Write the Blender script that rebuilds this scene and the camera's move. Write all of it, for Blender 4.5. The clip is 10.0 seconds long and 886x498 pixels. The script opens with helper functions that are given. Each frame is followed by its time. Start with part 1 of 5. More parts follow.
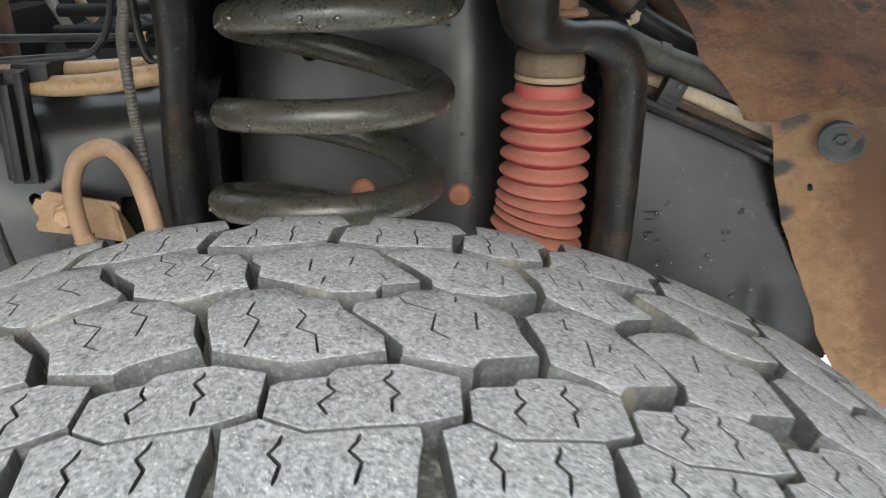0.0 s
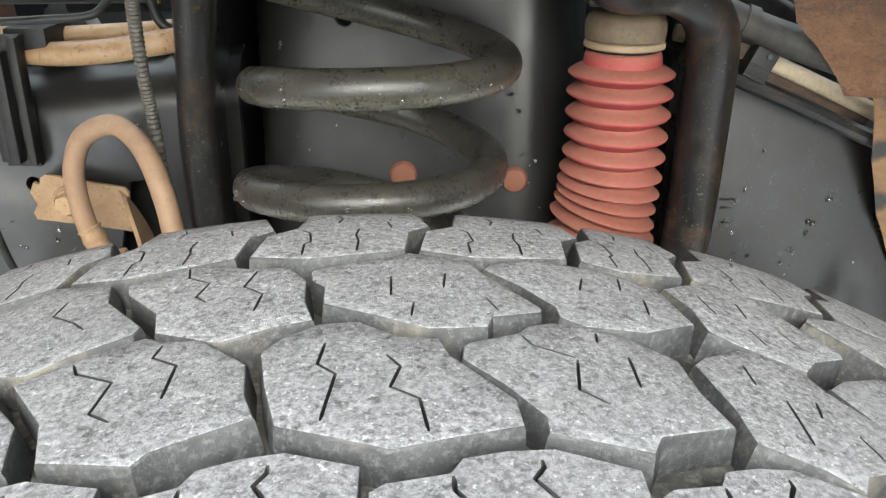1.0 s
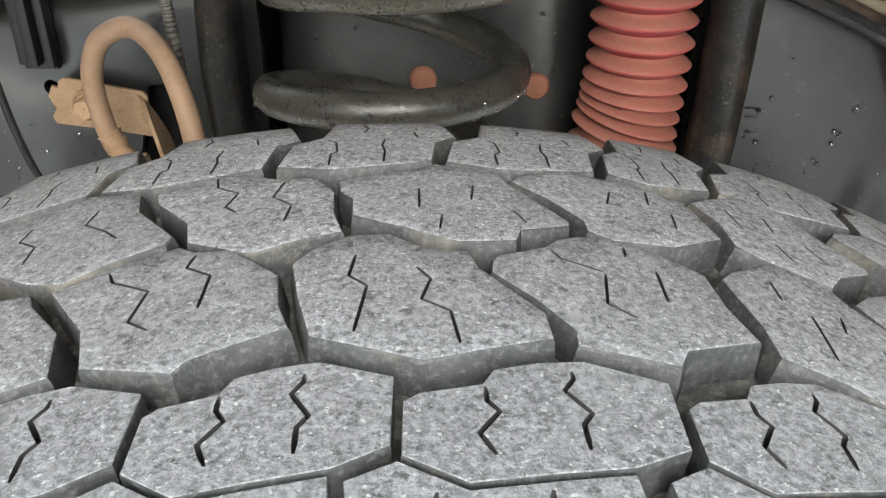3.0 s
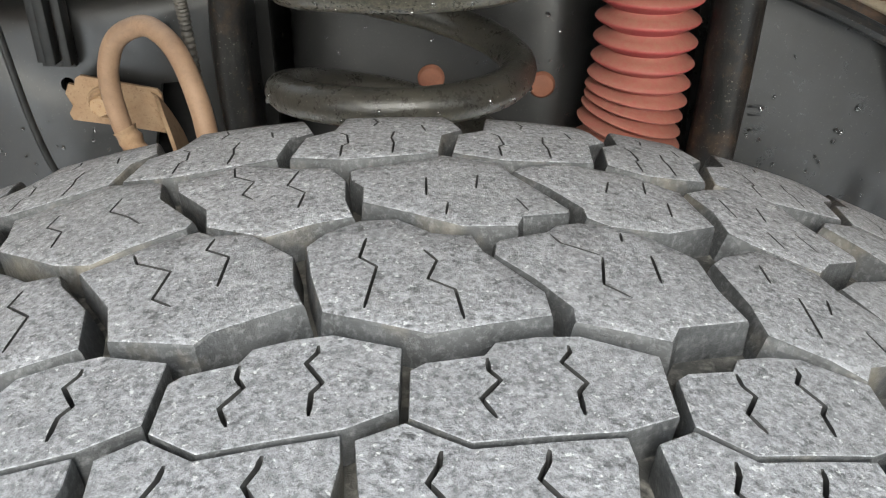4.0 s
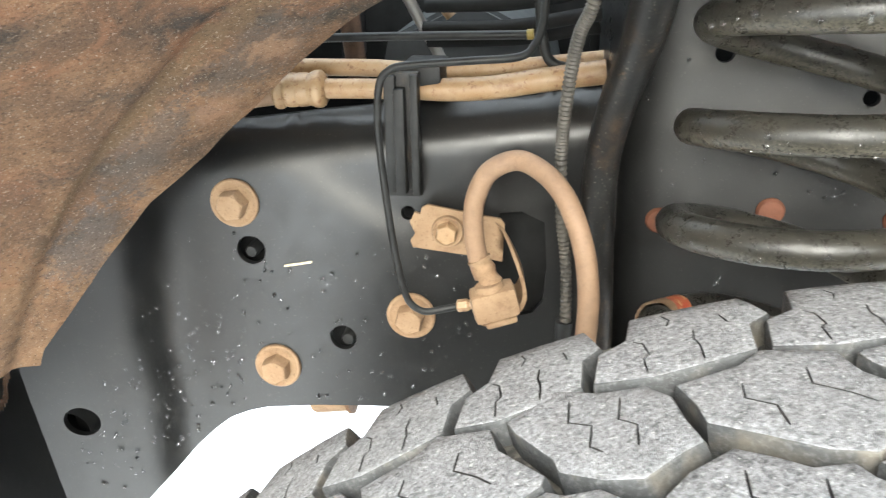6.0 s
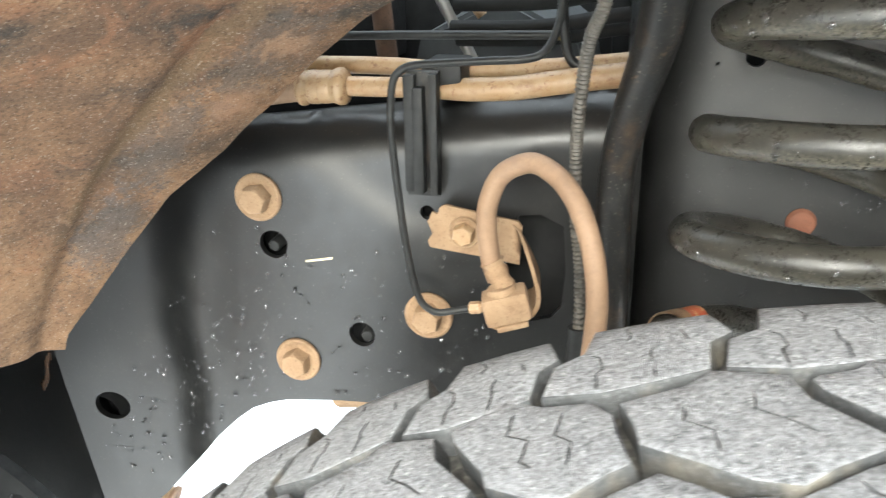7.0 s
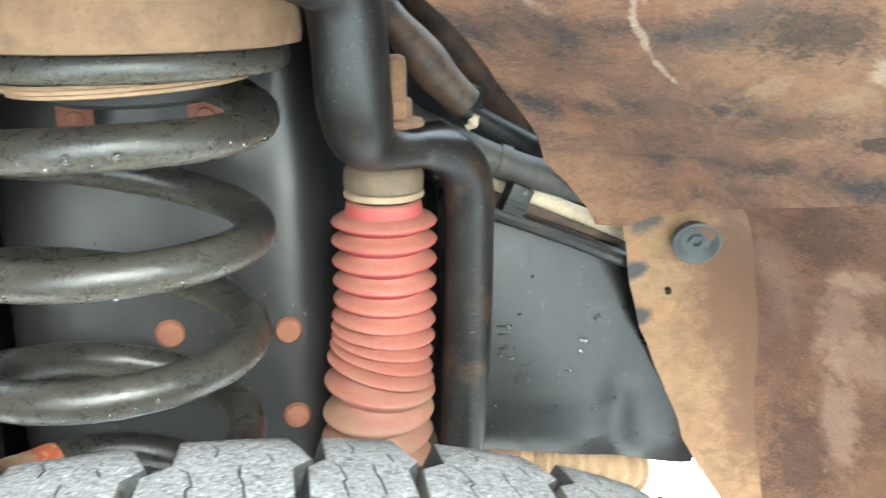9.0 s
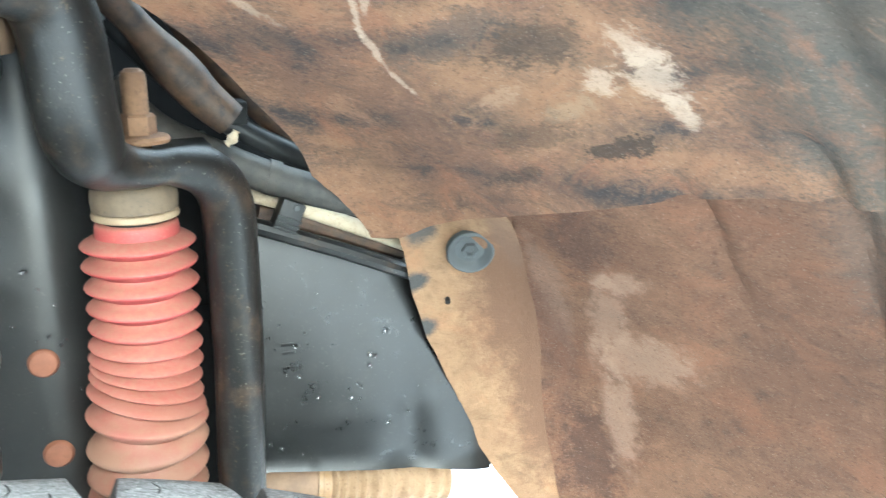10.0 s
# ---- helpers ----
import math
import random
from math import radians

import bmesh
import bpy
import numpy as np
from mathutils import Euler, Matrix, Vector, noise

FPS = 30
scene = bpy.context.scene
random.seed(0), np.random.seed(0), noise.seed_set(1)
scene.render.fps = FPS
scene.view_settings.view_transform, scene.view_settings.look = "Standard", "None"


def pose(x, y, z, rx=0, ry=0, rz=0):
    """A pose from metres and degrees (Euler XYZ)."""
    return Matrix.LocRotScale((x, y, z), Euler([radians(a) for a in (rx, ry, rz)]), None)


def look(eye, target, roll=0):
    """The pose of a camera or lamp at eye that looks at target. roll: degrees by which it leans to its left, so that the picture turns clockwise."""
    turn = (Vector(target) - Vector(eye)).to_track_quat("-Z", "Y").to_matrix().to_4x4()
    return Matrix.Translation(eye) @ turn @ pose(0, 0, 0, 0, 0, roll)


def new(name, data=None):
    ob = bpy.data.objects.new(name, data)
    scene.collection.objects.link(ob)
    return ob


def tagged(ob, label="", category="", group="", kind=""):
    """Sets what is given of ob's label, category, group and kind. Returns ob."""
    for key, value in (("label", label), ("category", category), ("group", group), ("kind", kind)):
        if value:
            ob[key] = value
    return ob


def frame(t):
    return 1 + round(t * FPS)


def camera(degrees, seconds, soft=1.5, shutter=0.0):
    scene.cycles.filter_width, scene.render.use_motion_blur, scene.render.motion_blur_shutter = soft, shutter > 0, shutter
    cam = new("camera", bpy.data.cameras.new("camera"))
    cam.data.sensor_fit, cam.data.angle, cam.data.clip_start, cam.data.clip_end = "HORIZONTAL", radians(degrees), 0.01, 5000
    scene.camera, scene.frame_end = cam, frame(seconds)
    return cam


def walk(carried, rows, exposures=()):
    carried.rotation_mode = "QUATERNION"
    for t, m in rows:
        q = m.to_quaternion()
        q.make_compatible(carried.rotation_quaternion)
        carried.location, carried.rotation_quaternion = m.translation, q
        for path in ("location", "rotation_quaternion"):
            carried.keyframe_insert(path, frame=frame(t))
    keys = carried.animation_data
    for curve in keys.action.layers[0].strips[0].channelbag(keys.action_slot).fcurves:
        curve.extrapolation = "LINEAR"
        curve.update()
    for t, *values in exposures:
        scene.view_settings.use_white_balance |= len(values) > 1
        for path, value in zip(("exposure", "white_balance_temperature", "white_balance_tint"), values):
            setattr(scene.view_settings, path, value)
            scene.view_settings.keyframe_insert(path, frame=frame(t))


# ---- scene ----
cam = camera(55.5, 10.0, 1.2, 0.3)
PATH = [
    (0, (0.002, -0.004, 0.897), (-0.002, 1.855, 0.159), 0.3),
    (0.5, (-0.022, 0.063, 0.879), (-0.027, 1.916, 0.127), 0.3),
    (1, (-0.032, 0.075, 0.877), (-0.047, 1.913, 0.089), 0.4),
    (1.5, (-0.034, 0.072, 0.878), (-0.063, 1.876, 0.015), 0.5),
    (2, (-0.032, 0.078, 0.871), (-0.068, 1.85, -0.057), 0.5),
    (2.2, (-0.031, 0.081, 0.872), (-0.071, 1.843, -0.073), 0.5),
    (3.3, (-0.037, 0.071, 0.88), (-0.087, 1.805, -0.114), 0.5),
    (3.5, (-0.037, 0.068, 0.879), (-0.094, 1.804, -0.113), 0.5),
    (4, (-0.035, 0.063, 0.881), (-0.098, 1.801, -0.107), 0.4),
    (4.5, (-0.047, 0.058, 0.882), (-0.118, 1.8, -0.097), 0.4),
    (5, (-0.108, 0.058, 0.899), (-0.232, 1.82, -0.038), -0.1),
    (5.5, (-0.172, 0.062, 0.904), (-0.369, 1.89, 0.119), -0.6),
    (5.7, (-0.194, 0.062, 0.898), (-0.421, 1.896, 0.133), -0.8),
    (6.1, (-0.215, 0.065, 0.892), (-0.532, 1.896, 0.133), -1.1),
    (6.45, (-0.219, 0.067, 0.888), (-0.626, 1.879, 0.127), -1.2),
    (6.8, (-0.201, 0.071, 0.889), (-0.649, 1.864, 0.123), -1.1),
    (7, (-0.176, 0.076, 0.893), (-0.626, 1.87, 0.132), -1.0),
    (7.5, (-0.102, 0.081, 0.903), (-0.48, 1.889, 0.135), -0.5),
    (8, (-0.045, 0.091, 0.91), (-0.119, 1.952, 0.182), 0.1),
    (8.5, (-0.022, 0.098, 0.916), (0.178, 1.979, 0.265), -0.1),
    (9, (0.001, 0.099, 0.913), (0.416, 1.963, 0.317), 0.0),
    (9.5, (0.032, 0.097, 0.917), (0.631, 1.923, 0.364), 0.1),
    (10, (0.064, 0.087, 0.91), (0.788, 1.866, 0.352), 0.3),
]
walk(cam, [(t, look(eye, target, roll)) for t, eye, target, roll in PATH], [(0, 2.0, 6720, 4), (0.5, 2.25, 6720, 4), (1.0, 2.4, 6720, 4), (1.5, 2.42, 6720, 4), (2.0, 2.0, 6720, 5), (3.5, 1.97, 6720, 5), (4.5, 2.02, 6720, 5), (5.0, 2.15, 6720, 4), (5.5, 2.65, 6770, 4), (7.0, 2.84, 6720, 3), (7.5, 2.88, 6430, 0), (8.0, 3.14, 6330, 0), (8.5, 3.25, 6180, -4), (9.25, 3.38, 6230, -4), (10, 3.5, 5880, -6)])

# ---- light ----
world = bpy.data.worlds.new("overcast_sky")
scene.world = world
world.use_nodes = True
wn = world.node_tree
wn.nodes.clear()
sky = wn.nodes.new("ShaderNodeTexSky")
sky.sky_type, sky.sun_disc = "NISHITA", False
sky.sun_elevation, sky.sun_rotation = radians(33), radians(180)
sky.air_density, sky.dust_density, sky.ozone_density = 1.0, 3.0, 1.0
soft_sky = wn.nodes.new("ShaderNodeMixRGB")
soft_sky.inputs[0].default_value = 0.75
soft_sky.inputs[2].default_value = (6.0, 6.5, 7.2, 1)
bg = wn.nodes.new("ShaderNodeBackground")
bg.inputs[1].default_value = 0.15
w_out = wn.nodes.new("ShaderNodeOutputWorld")
wn.links.new(sky.outputs[0], soft_sky.inputs[1])
wn.links.new(soft_sky.outputs[0], bg.inputs[0])
wn.links.new(bg.outputs[0], w_out.inputs[0])

sun = new("sun", bpy.data.lights.new("sun", "SUN"))
sun.data.energy, sun.data.angle, sun.data.color = 1.5, radians(40), (1.0, 0.99, 0.98)
sun.matrix_world = look((0.05, -1.5, 1.87), (0, 0.3, 0.7))


# ---- materials ----
class Nodes:
    """A small builder for one node material."""

    def __init__(self, name):
        self.m = bpy.data.materials.new(name)
        self.m.use_nodes = True
        self.t = self.m.node_tree
        self.b = self.t.nodes["Principled BSDF"]
        tc = self.t.nodes.new("ShaderNodeTexCoord")
        self.co = tc.outputs["Object"]

    def n(self, kind, **ins):
        node = self.t.nodes.new(kind)
        for k, v in ins.items():
            key = k.replace("_", " ")
            self.put(v, node.inputs[key])
        return node

    def put(self, v, sock):
        if isinstance(v, bpy.types.NodeSocket):
            self.t.links.new(v, sock)
        else:
            sock.default_value = v

    def mapped(self, scale=(1, 1, 1), rot=(0, 0, 0), shuffle=False):
        mp = self.n("ShaderNodeMapping", Vector=self.co, Scale=scale, Rotation=rot)
        if shuffle:
            oi = self.n("ShaderNodeObjectInfo")
            mul = self.n("ShaderNodeVectorMath")
            mul.operation = "SCALE"
            cx = self.n("ShaderNodeCombineXYZ", X=oi.outputs["Random"], Y=oi.outputs["Random"], Z=oi.outputs["Random"])
            self.put(cx.outputs[0], mul.inputs[0])
            mul.inputs["Scale"].default_value = 3.7
            self.put(mul.outputs[0], mp.inputs["Location"])
        return mp.outputs[0]

    def noise(self, scale, detail=4.0, rough=0.55, co=None, warp=0.0):
        nd = self.n("ShaderNodeTexNoise", Vector=co or self.co, Scale=scale, Detail=detail, Roughness=rough, Distortion=warp)
        return nd.outputs["Fac"]

    def ramp(self, fac, a, b, lo=0.0, hi=1.0):
        mr = self.n("ShaderNodeMapRange", Value=fac)
        for i, v in enumerate((a, b, lo, hi)):
            mr.inputs[i + 1].default_value = v
        return mr.outputs[0]

    def mix(self, fac, a, b, mode="MIX"):
        mx = self.t.nodes.new("ShaderNodeMixRGB")
        mx.blend_type = mode
        for s, v in zip(mx.inputs, (fac, a, b)):
            if isinstance(v, tuple) and len(v) == 3:
                v = (*v, 1)
            self.put(v, s)
        return mx.outputs[0]

    def up(self):
        g = self.n("ShaderNodeNewGeometry")
        sp = self.n("ShaderNodeSeparateXYZ", Vector=g.outputs["Normal"])
        return sp.outputs["Z"]

    def axis(self, k):
        sp = self.n("ShaderNodeSeparateXYZ", Vector=self.co)
        return sp.outputs[k]

    def math(self, op, a, b=0.0):
        md = self.t.nodes.new("ShaderNodeMath")
        md.operation = op
        self.put(a, md.inputs[0])
        self.put(b, md.inputs[1])
        return md.outputs[0]

    def done(self, color, rough=0.6, metal=0.0, bumps=(), spec=None):
        if isinstance(color, tuple) and len(color) == 3:
            color = (*color, 1)
        self.put(color, self.b.inputs["Base Color"])
        self.put(rough, self.b.inputs["Roughness"])
        self.b.inputs["Metallic"].default_value = metal
        if spec is not None:
            self.b.inputs["Specular IOR Level"].default_value = spec
        last = None
        for h, strength, dist in bumps:
            bp = self.n("ShaderNodeBump", Height=h, Strength=strength, Distance=dist)
            if last:
                self.put(last, bp.inputs["Normal"])
            last = bp.outputs[0]
        if last:
            self.put(last, self.b.inputs["Normal"])
        return self.m


def make_tread():
    k = Nodes("dusty_tread_rubber")
    co = k.mapped(shuffle=True)
    fine = k.noise(1500, 2, 0.6, co)
    grit = k.noise(560, 6, 0.78, co)
    mid = k.noise(150, 5, 0.65, co)
    large = k.noise(45, 3, 0.5, co)
    c = k.mix(k.ramp(grit, 0.41, 0.60), (0.105, 0.107, 0.114), (0.350, 0.357, 0.379))
    c = k.mix(k.ramp(mid, 0.46, 0.66, 0.0, 0.4), c, (0.168, 0.171, 0.178))
    c = k.mix(k.ramp(large, 0.35, 0.7, 0.0, 0.3), c, (0.275, 0.281, 0.292))
    pits = k.ramp(k.noise(340, 4, 0.65, co), 0.33, 0.43, 0.85, 0.0)
    c = k.mix(pits, c, (0.045, 0.047, 0.050))
    specks = k.ramp(k.noise(620, 3, 0.6, co), 0.62, 0.68, 0.0, 0.9)
    c = k.mix(specks, c, (0.52, 0.53, 0.54))
    oi = k.n("ShaderNodeObjectInfo")
    c = k.mix(k.ramp(oi.outputs["Random"], 0, 1, 0.0, 0.2), c, (0.15, 0.153, 0.16))
    return k.done(c, k.ramp(grit, 0.3, 0.7, 0.8, 0.6), bumps=((grit, 0.9, 0.0014), (pits, -0.5, 0.0006), (mid, 0.6, 0.0018), (fine, 0.3, 0.0002)))


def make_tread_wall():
    k = Nodes("unworn_shaded_wall_rubber")
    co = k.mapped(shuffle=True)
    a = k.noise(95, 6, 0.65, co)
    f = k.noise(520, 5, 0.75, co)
    # unworn rubber, with the shade on the block sides painted in as darker colour
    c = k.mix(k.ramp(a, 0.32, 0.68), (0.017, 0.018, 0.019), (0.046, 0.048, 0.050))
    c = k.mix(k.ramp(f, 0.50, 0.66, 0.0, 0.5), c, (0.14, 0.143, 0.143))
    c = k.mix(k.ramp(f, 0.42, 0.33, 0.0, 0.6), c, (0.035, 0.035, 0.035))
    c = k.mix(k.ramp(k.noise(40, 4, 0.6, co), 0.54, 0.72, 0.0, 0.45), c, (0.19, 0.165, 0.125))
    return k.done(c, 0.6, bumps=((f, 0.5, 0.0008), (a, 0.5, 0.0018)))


def make_groove():
    k = Nodes("groove_rubber")
    a = k.noise(60, 5, 0.6)
    c = k.mix(k.ramp(a, 0.35, 0.65), (0.030, 0.030, 0.029), (0.090, 0.087, 0.079))
    b = k.noise(300, 4, 0.6)
    c = k.mix(k.ramp(b, 0.50, 0.66, 0.0, 0.6), c, (0.20, 0.19, 0.17))
    return k.done(c, 0.7, bumps=((b, 0.7, 0.0012),))


def make_black_paint(name="black_chassis_paint", dirt=0.13, rough=0.31, wave=0.03, fine=0.05, film=1.0, rust=0.0, spec=0.5):
    k = Nodes(name)
    big = k.noise(9, 5, 0.6)
    mid = k.noise(55, 6, 0.65)
    grit = k.noise(420, 4, 0.7)
    streak = k.noise(30, 4, 0.6, k.mapped((3.0, 3.0, 0.25)))
    c = k.mix(k.ramp(big, 0.35, 0.7), tuple(v * film for v in (0.0046, 0.0047, 0.0047)), tuple(v * film for v in (0.0100, 0.0101, 0.0100)))
    c = k.mix(k.ramp(mid, 0.56, 0.76, 0.0, dirt), c, (0.06, 0.056, 0.048))
    c = k.mix(k.ramp(streak, 0.6, 0.8, 0.0, dirt * 0.7), c, (0.05, 0.047, 0.042))
    c = k.mix(k.ramp(k.noise(520, 3, 0.6), 0.65, 0.70, 0.0, dirt * 1.1), c, (0.20, 0.185, 0.16))
    if rust:
        c = k.mix(k.ramp(k.noise(26, 7, 0.72), 0.53, 0.66, 0.0, rust), c, (0.085, 0.052, 0.030))
        c = k.mix(k.ramp(k.noise(170, 5, 0.7), 0.62, 0.70, 0.0, rust), c, (0.15, 0.095, 0.055))
    r = k.math("ADD", k.ramp(mid, 0.35, 0.75, rough - 0.05, rough + 0.10), k.ramp(grit, 0.5, 0.75, 0.0, 0.12))
    return k.done(c, r, bumps=((grit, fine, 0.0007), (big, wave, 0.004)), spec=spec)


def make_spring_coat():
    k = Nodes("dirty_spring_coating")
    big = k.noise(16, 5, 0.6)
    mid = k.noise(90, 6, 0.7)
    fine = k.noise(520, 5, 0.75)
    c = k.mix(k.ramp(big, 0.38, 0.62), (0.017, 0.0168, 0.0158), (0.036, 0.034, 0.028))
    c = k.mix(k.ramp(fine, 0.46, 0.70, 0.0, 0.5), c, (0.058, 0.055, 0.047))
    c = k.mix(k.ramp(mid, 0.54, 0.68, 0.0, 0.45), c, (0.048, 0.043, 0.033))
    lowside = k.ramp(k.up(), 0.0, -0.75, 0.0, 0.75)
    c = k.mix(k.math("MULTIPLY", lowside, k.ramp(fine, 0.40, 0.56)), c, (0.15, 0.135, 0.10))
    c = k.mix(k.ramp(k.noise(700, 3, 0.6), 0.66, 0.72, 0.0, 0.55), c, (0.30, 0.28, 0.24))
    return k.done(c, k.math("ADD", k.ramp(mid, 0.35, 0.7, 0.22, 0.38), k.ramp(fine, 0.45, 0.7, 0.0, 0.18)), bumps=((fine, 0.3, 0.0006), (mid, 0.3, 0.0014)))


def stain(k, co, phi, y, wide, high, turn, grain, ragged=1.5, soft=0.30):
    """Mask of one stain on the arch: middle (angle, place), half sizes in metres, turn in degrees, ragged edge."""
    mp = k.n("ShaderNodeMapping", Vector=co, Location=(phi * 0.0096, y, 0), Rotation=(0, 0, radians(turn)), Scale=(wide, high, 1))
    mp.vector_type = "TEXTURE"
    ln = k.n("ShaderNodeVectorMath")
    ln.operation = "LENGTH"
    k.put(mp.outputs[0], ln.inputs[0])
    d = k.math("ADD", ln.outputs["Value"], k.ramp(grain, 0.25, 0.75, -ragged, ragged))
    return k.ramp(d, 1.0 + soft, 1.0 - soft)


def make_liner(name, pale, brown, dark, seed, bands, stains, fleck=0.35, outer=True, speck=1.0, ragged=1.5):
    """Matted felt: two brown tones, level soot bands, single stains, fibre grain that roughens every edge."""
    k = Nodes(name)
    sh = k.n("ShaderNodeVectorMath")
    sh.operation = "ADD"
    k.put(k.co, sh.inputs[0])
    sh.inputs[1].default_value = (seed, seed * 0.7, seed * 1.3)
    co = sh.outputs[0]
    sp = k.n("ShaderNodeSeparateXYZ", Vector=k.co)
    dx = k.math("SUBTRACT", sp.outputs["X"], -0.0565)
    dz = k.math("SUBTRACT", sp.outputs["Z"], 0.3695)
    arc = k.math("MULTIPLY", k.math("ARCTAN2", dx, dz), 57.2958 * 0.0096)
    flat = k.n("ShaderNodeCombineXYZ", X=arc, Y=sp.outputs["Y"]).outputs[0]
    fibre = k.noise(430, 5, 0.75, k.mapped((0.75, 0.75, 1.2)))
    fine = k.noise(900, 4, 0.75, co)
    big = k.noise(8, 5, 0.6, co, 0.5)
    mid = k.noise(30, 6, 0.68, co, 0.6)
    grain = k.math("ADD", k.math("MULTIPLY", fibre, 0.55), k.math("MULTIPLY", mid, 0.45))
    c = k.mix(k.ramp(k.math("ADD", big, k.ramp(grain, 0.3, 0.7, -0.12, 0.12)), 0.42, 0.60), brown, pale)
    c = k.mix(k.ramp(k.noise(70, 5, 0.7, co), 0.45, 0.7, 0.0, 0.4), c, tuple(v * 0.62 for v in brown))
    zz = k.math("ADD", sp.outputs["Z"], k.ramp(k.noise(13, 4, 0.6, co), 0.3, 0.7, -0.011, 0.011))
    for z, w, s in bands:
        d = k.math("ABSOLUTE", k.math("SUBTRACT", zz, z))
        d = k.math("ADD", d, k.ramp(grain, 0.32, 0.68, -w * 0.75, w * 0.75))
        gap = k.ramp(k.noise(14, 3, 0.5, k.mapped((1, 1, 0.4))), 0.36, 0.56, 0.25, 1.0)
        c = k.mix(k.math("MULTIPLY", k.ramp(d, w * 1.3, 0.0, 0.0, s), gap), c, dark)
    if outer:
        e = k.math("ADD", sp.outputs["Y"], k.ramp(grain, 0.3, 0.7, -0.05, 0.05))
        c = k.mix(k.ramp(e, 0.40, 0.345, 0.0, 0.9), c, (0.084, 0.075, 0.064))
    rag = k.math("ADD", k.math("MULTIPLY", k.noise(75, 8, 0.72, co, 0.3), 0.75), k.math("MULTIPLY", fibre, 0.25))
    blot = k.noise(34, 8, 0.74, k.mapped((0.75, 0.75, 1.2)), 0.7)
    c = k.mix(k.ramp(blot, 0.52, 0.66, 0.0, 0.55), c, dark)
    c = k.mix(k.ramp(blot, 0.42, 0.32, 0.0, 0.4), c, tuple(min(1, v * 1.4) for v in pale))
    c = k.mix(k.ramp(k.noise(17, 6, 0.7, co, 0.8), 0.52, 0.66, 0.0, 0.5), c, (pale[0] * 1.12, pale[1] * 0.92, pale[2] * 0.86))
    for phi, y, wide, high, turn, color, amount in stains:
        m = stain(k, flat, phi, y, wide, high, turn, rag, ragged)
        c = k.mix(k.math("MULTIPLY", m, amount), c, color)
    c = k.mix(k.ramp(fibre, 0.44, 0.36, 0.0, 0.55 * speck), c, tuple(v * 0.30 for v in brown))
    c = k.mix(k.ramp(fine, 0.42, 0.33, 0.0, 0.65 * speck), c, (0.03, 0.024, 0.02))
    c = k.mix(k.ramp(k.noise(620, 3, 0.7, co), 0.60, 0.69, 0.0, fleck), c, (0.62, 0.55, 0.46))
    return k.done(c, 0.95, bumps=((fine, 0.7, 0.0009), (fibre, 0.6, 0.0014), (mid, 0.35, 0.004)), spec=0.12)


def make_boot():
    k = Nodes("red_boot_rubber")
    a = k.noise(45, 5, 0.6)
    f = k.noise(260, 4, 0.7)
    g = k.noise(700, 4, 0.7)
    dust = k.math("MULTIPLY", k.ramp(k.up(), -0.1, 0.8, 0.10, 0.75), k.ramp(f, 0.3, 0.65, 0.55, 1.0))
    low = k.ramp(k.axis("Z"), 0.735, 0.630, 0.0, 1.0)
    dust = k.math("MAXIMUM", dust, k.math("MULTIPLY", low, k.ramp(a, 0.25, 0.55, 0.55, 1.0)))
    c = k.mix(k.ramp(a, 0.3, 0.7), (0.300, 0.022, 0.030), (0.335, 0.042, 0.046))
    c = k.mix(dust, c, (0.295, 0.165, 0.112))
    c = k.mix(k.ramp(k.noise(28, 5, 0.65), 0.5, 0.68, 0.0, 0.4), c, (0.27, 0.115, 0.085))
    c = k.mix(k.ramp(g, 0.55, 0.72, 0.0, 0.4), c, (0.33, 0.20, 0.15))
    away = k.n("ShaderNodeVectorMath")
    away.operation = "DISTANCE"
    k.put(k.co, away.inputs[0])
    away.inputs[1].default_value = (0.087, 0.586, 0.6965)
    c = k.mix(k.ramp(k.math("ADD", away.outputs["Value"], k.ramp(f, 0.3, 0.7, -0.002, 0.002)), 0.0075, 0.004), c, (0.30, 0.012, 0.028))
    return k.done(c, 0.62, bumps=((f, 0.2, 0.0006), (g, 0.2, 0.0003)))


def make_mud(name, a, b, dark, rough=0.85, spot=380, amount=0.65):
    k = Nodes(name)
    n1 = k.noise(60, 6, 0.65)
    n2 = k.noise(spot, 5, 0.7)
    c = k.mix(k.ramp(n1, 0.36, 0.64), a, b)
    c = k.mix(k.ramp(n2, 0.55, 0.68, 0.0, amount), c, dark)
    c = k.mix(k.ramp(k.noise(48, 6, 0.7), 0.54, 0.70, 0.0, 0.65), c, dark)
    return k.done(c, rough, bumps=((n2, 0.35, 0.0008), (n1, 0.2, 0.0015)))


def make_plain(name, color, rough=0.5, metal=0.0, var=0.25, spec=None):
    k = Nodes(name)
    a = k.noise(80, 5, 0.65)
    c = k.mix(k.ramp(a, 0.3, 0.7, 0.0, var), color, tuple(min(1, v * 1.9 + 0.02) for v in color))
    return k.done(c, k.ramp(a, 0.3, 0.7, max(rough - 0.1, 0.05), min(rough + 0.12, 1)), metal, bumps=((k.noise(500, 3, 0.6), 0.1, 0.0005),), spec=spec)


def make_ground():
    k = Nodes("pale_ground")
    a = k.noise(3, 6, 0.6)
    b = k.noise(60, 5, 0.6)
    c = k.mix(k.ramp(a, 0.3, 0.7), (0.72, 0.73, 0.74), (0.86, 0.86, 0.86))
    c = k.mix(k.ramp(b, 0.6, 0.8, 0.0, 0.25), c, (0.6, 0.6, 0.6))
    return k.done(c, 0.9, bumps=((b, 0.3, 0.004),))


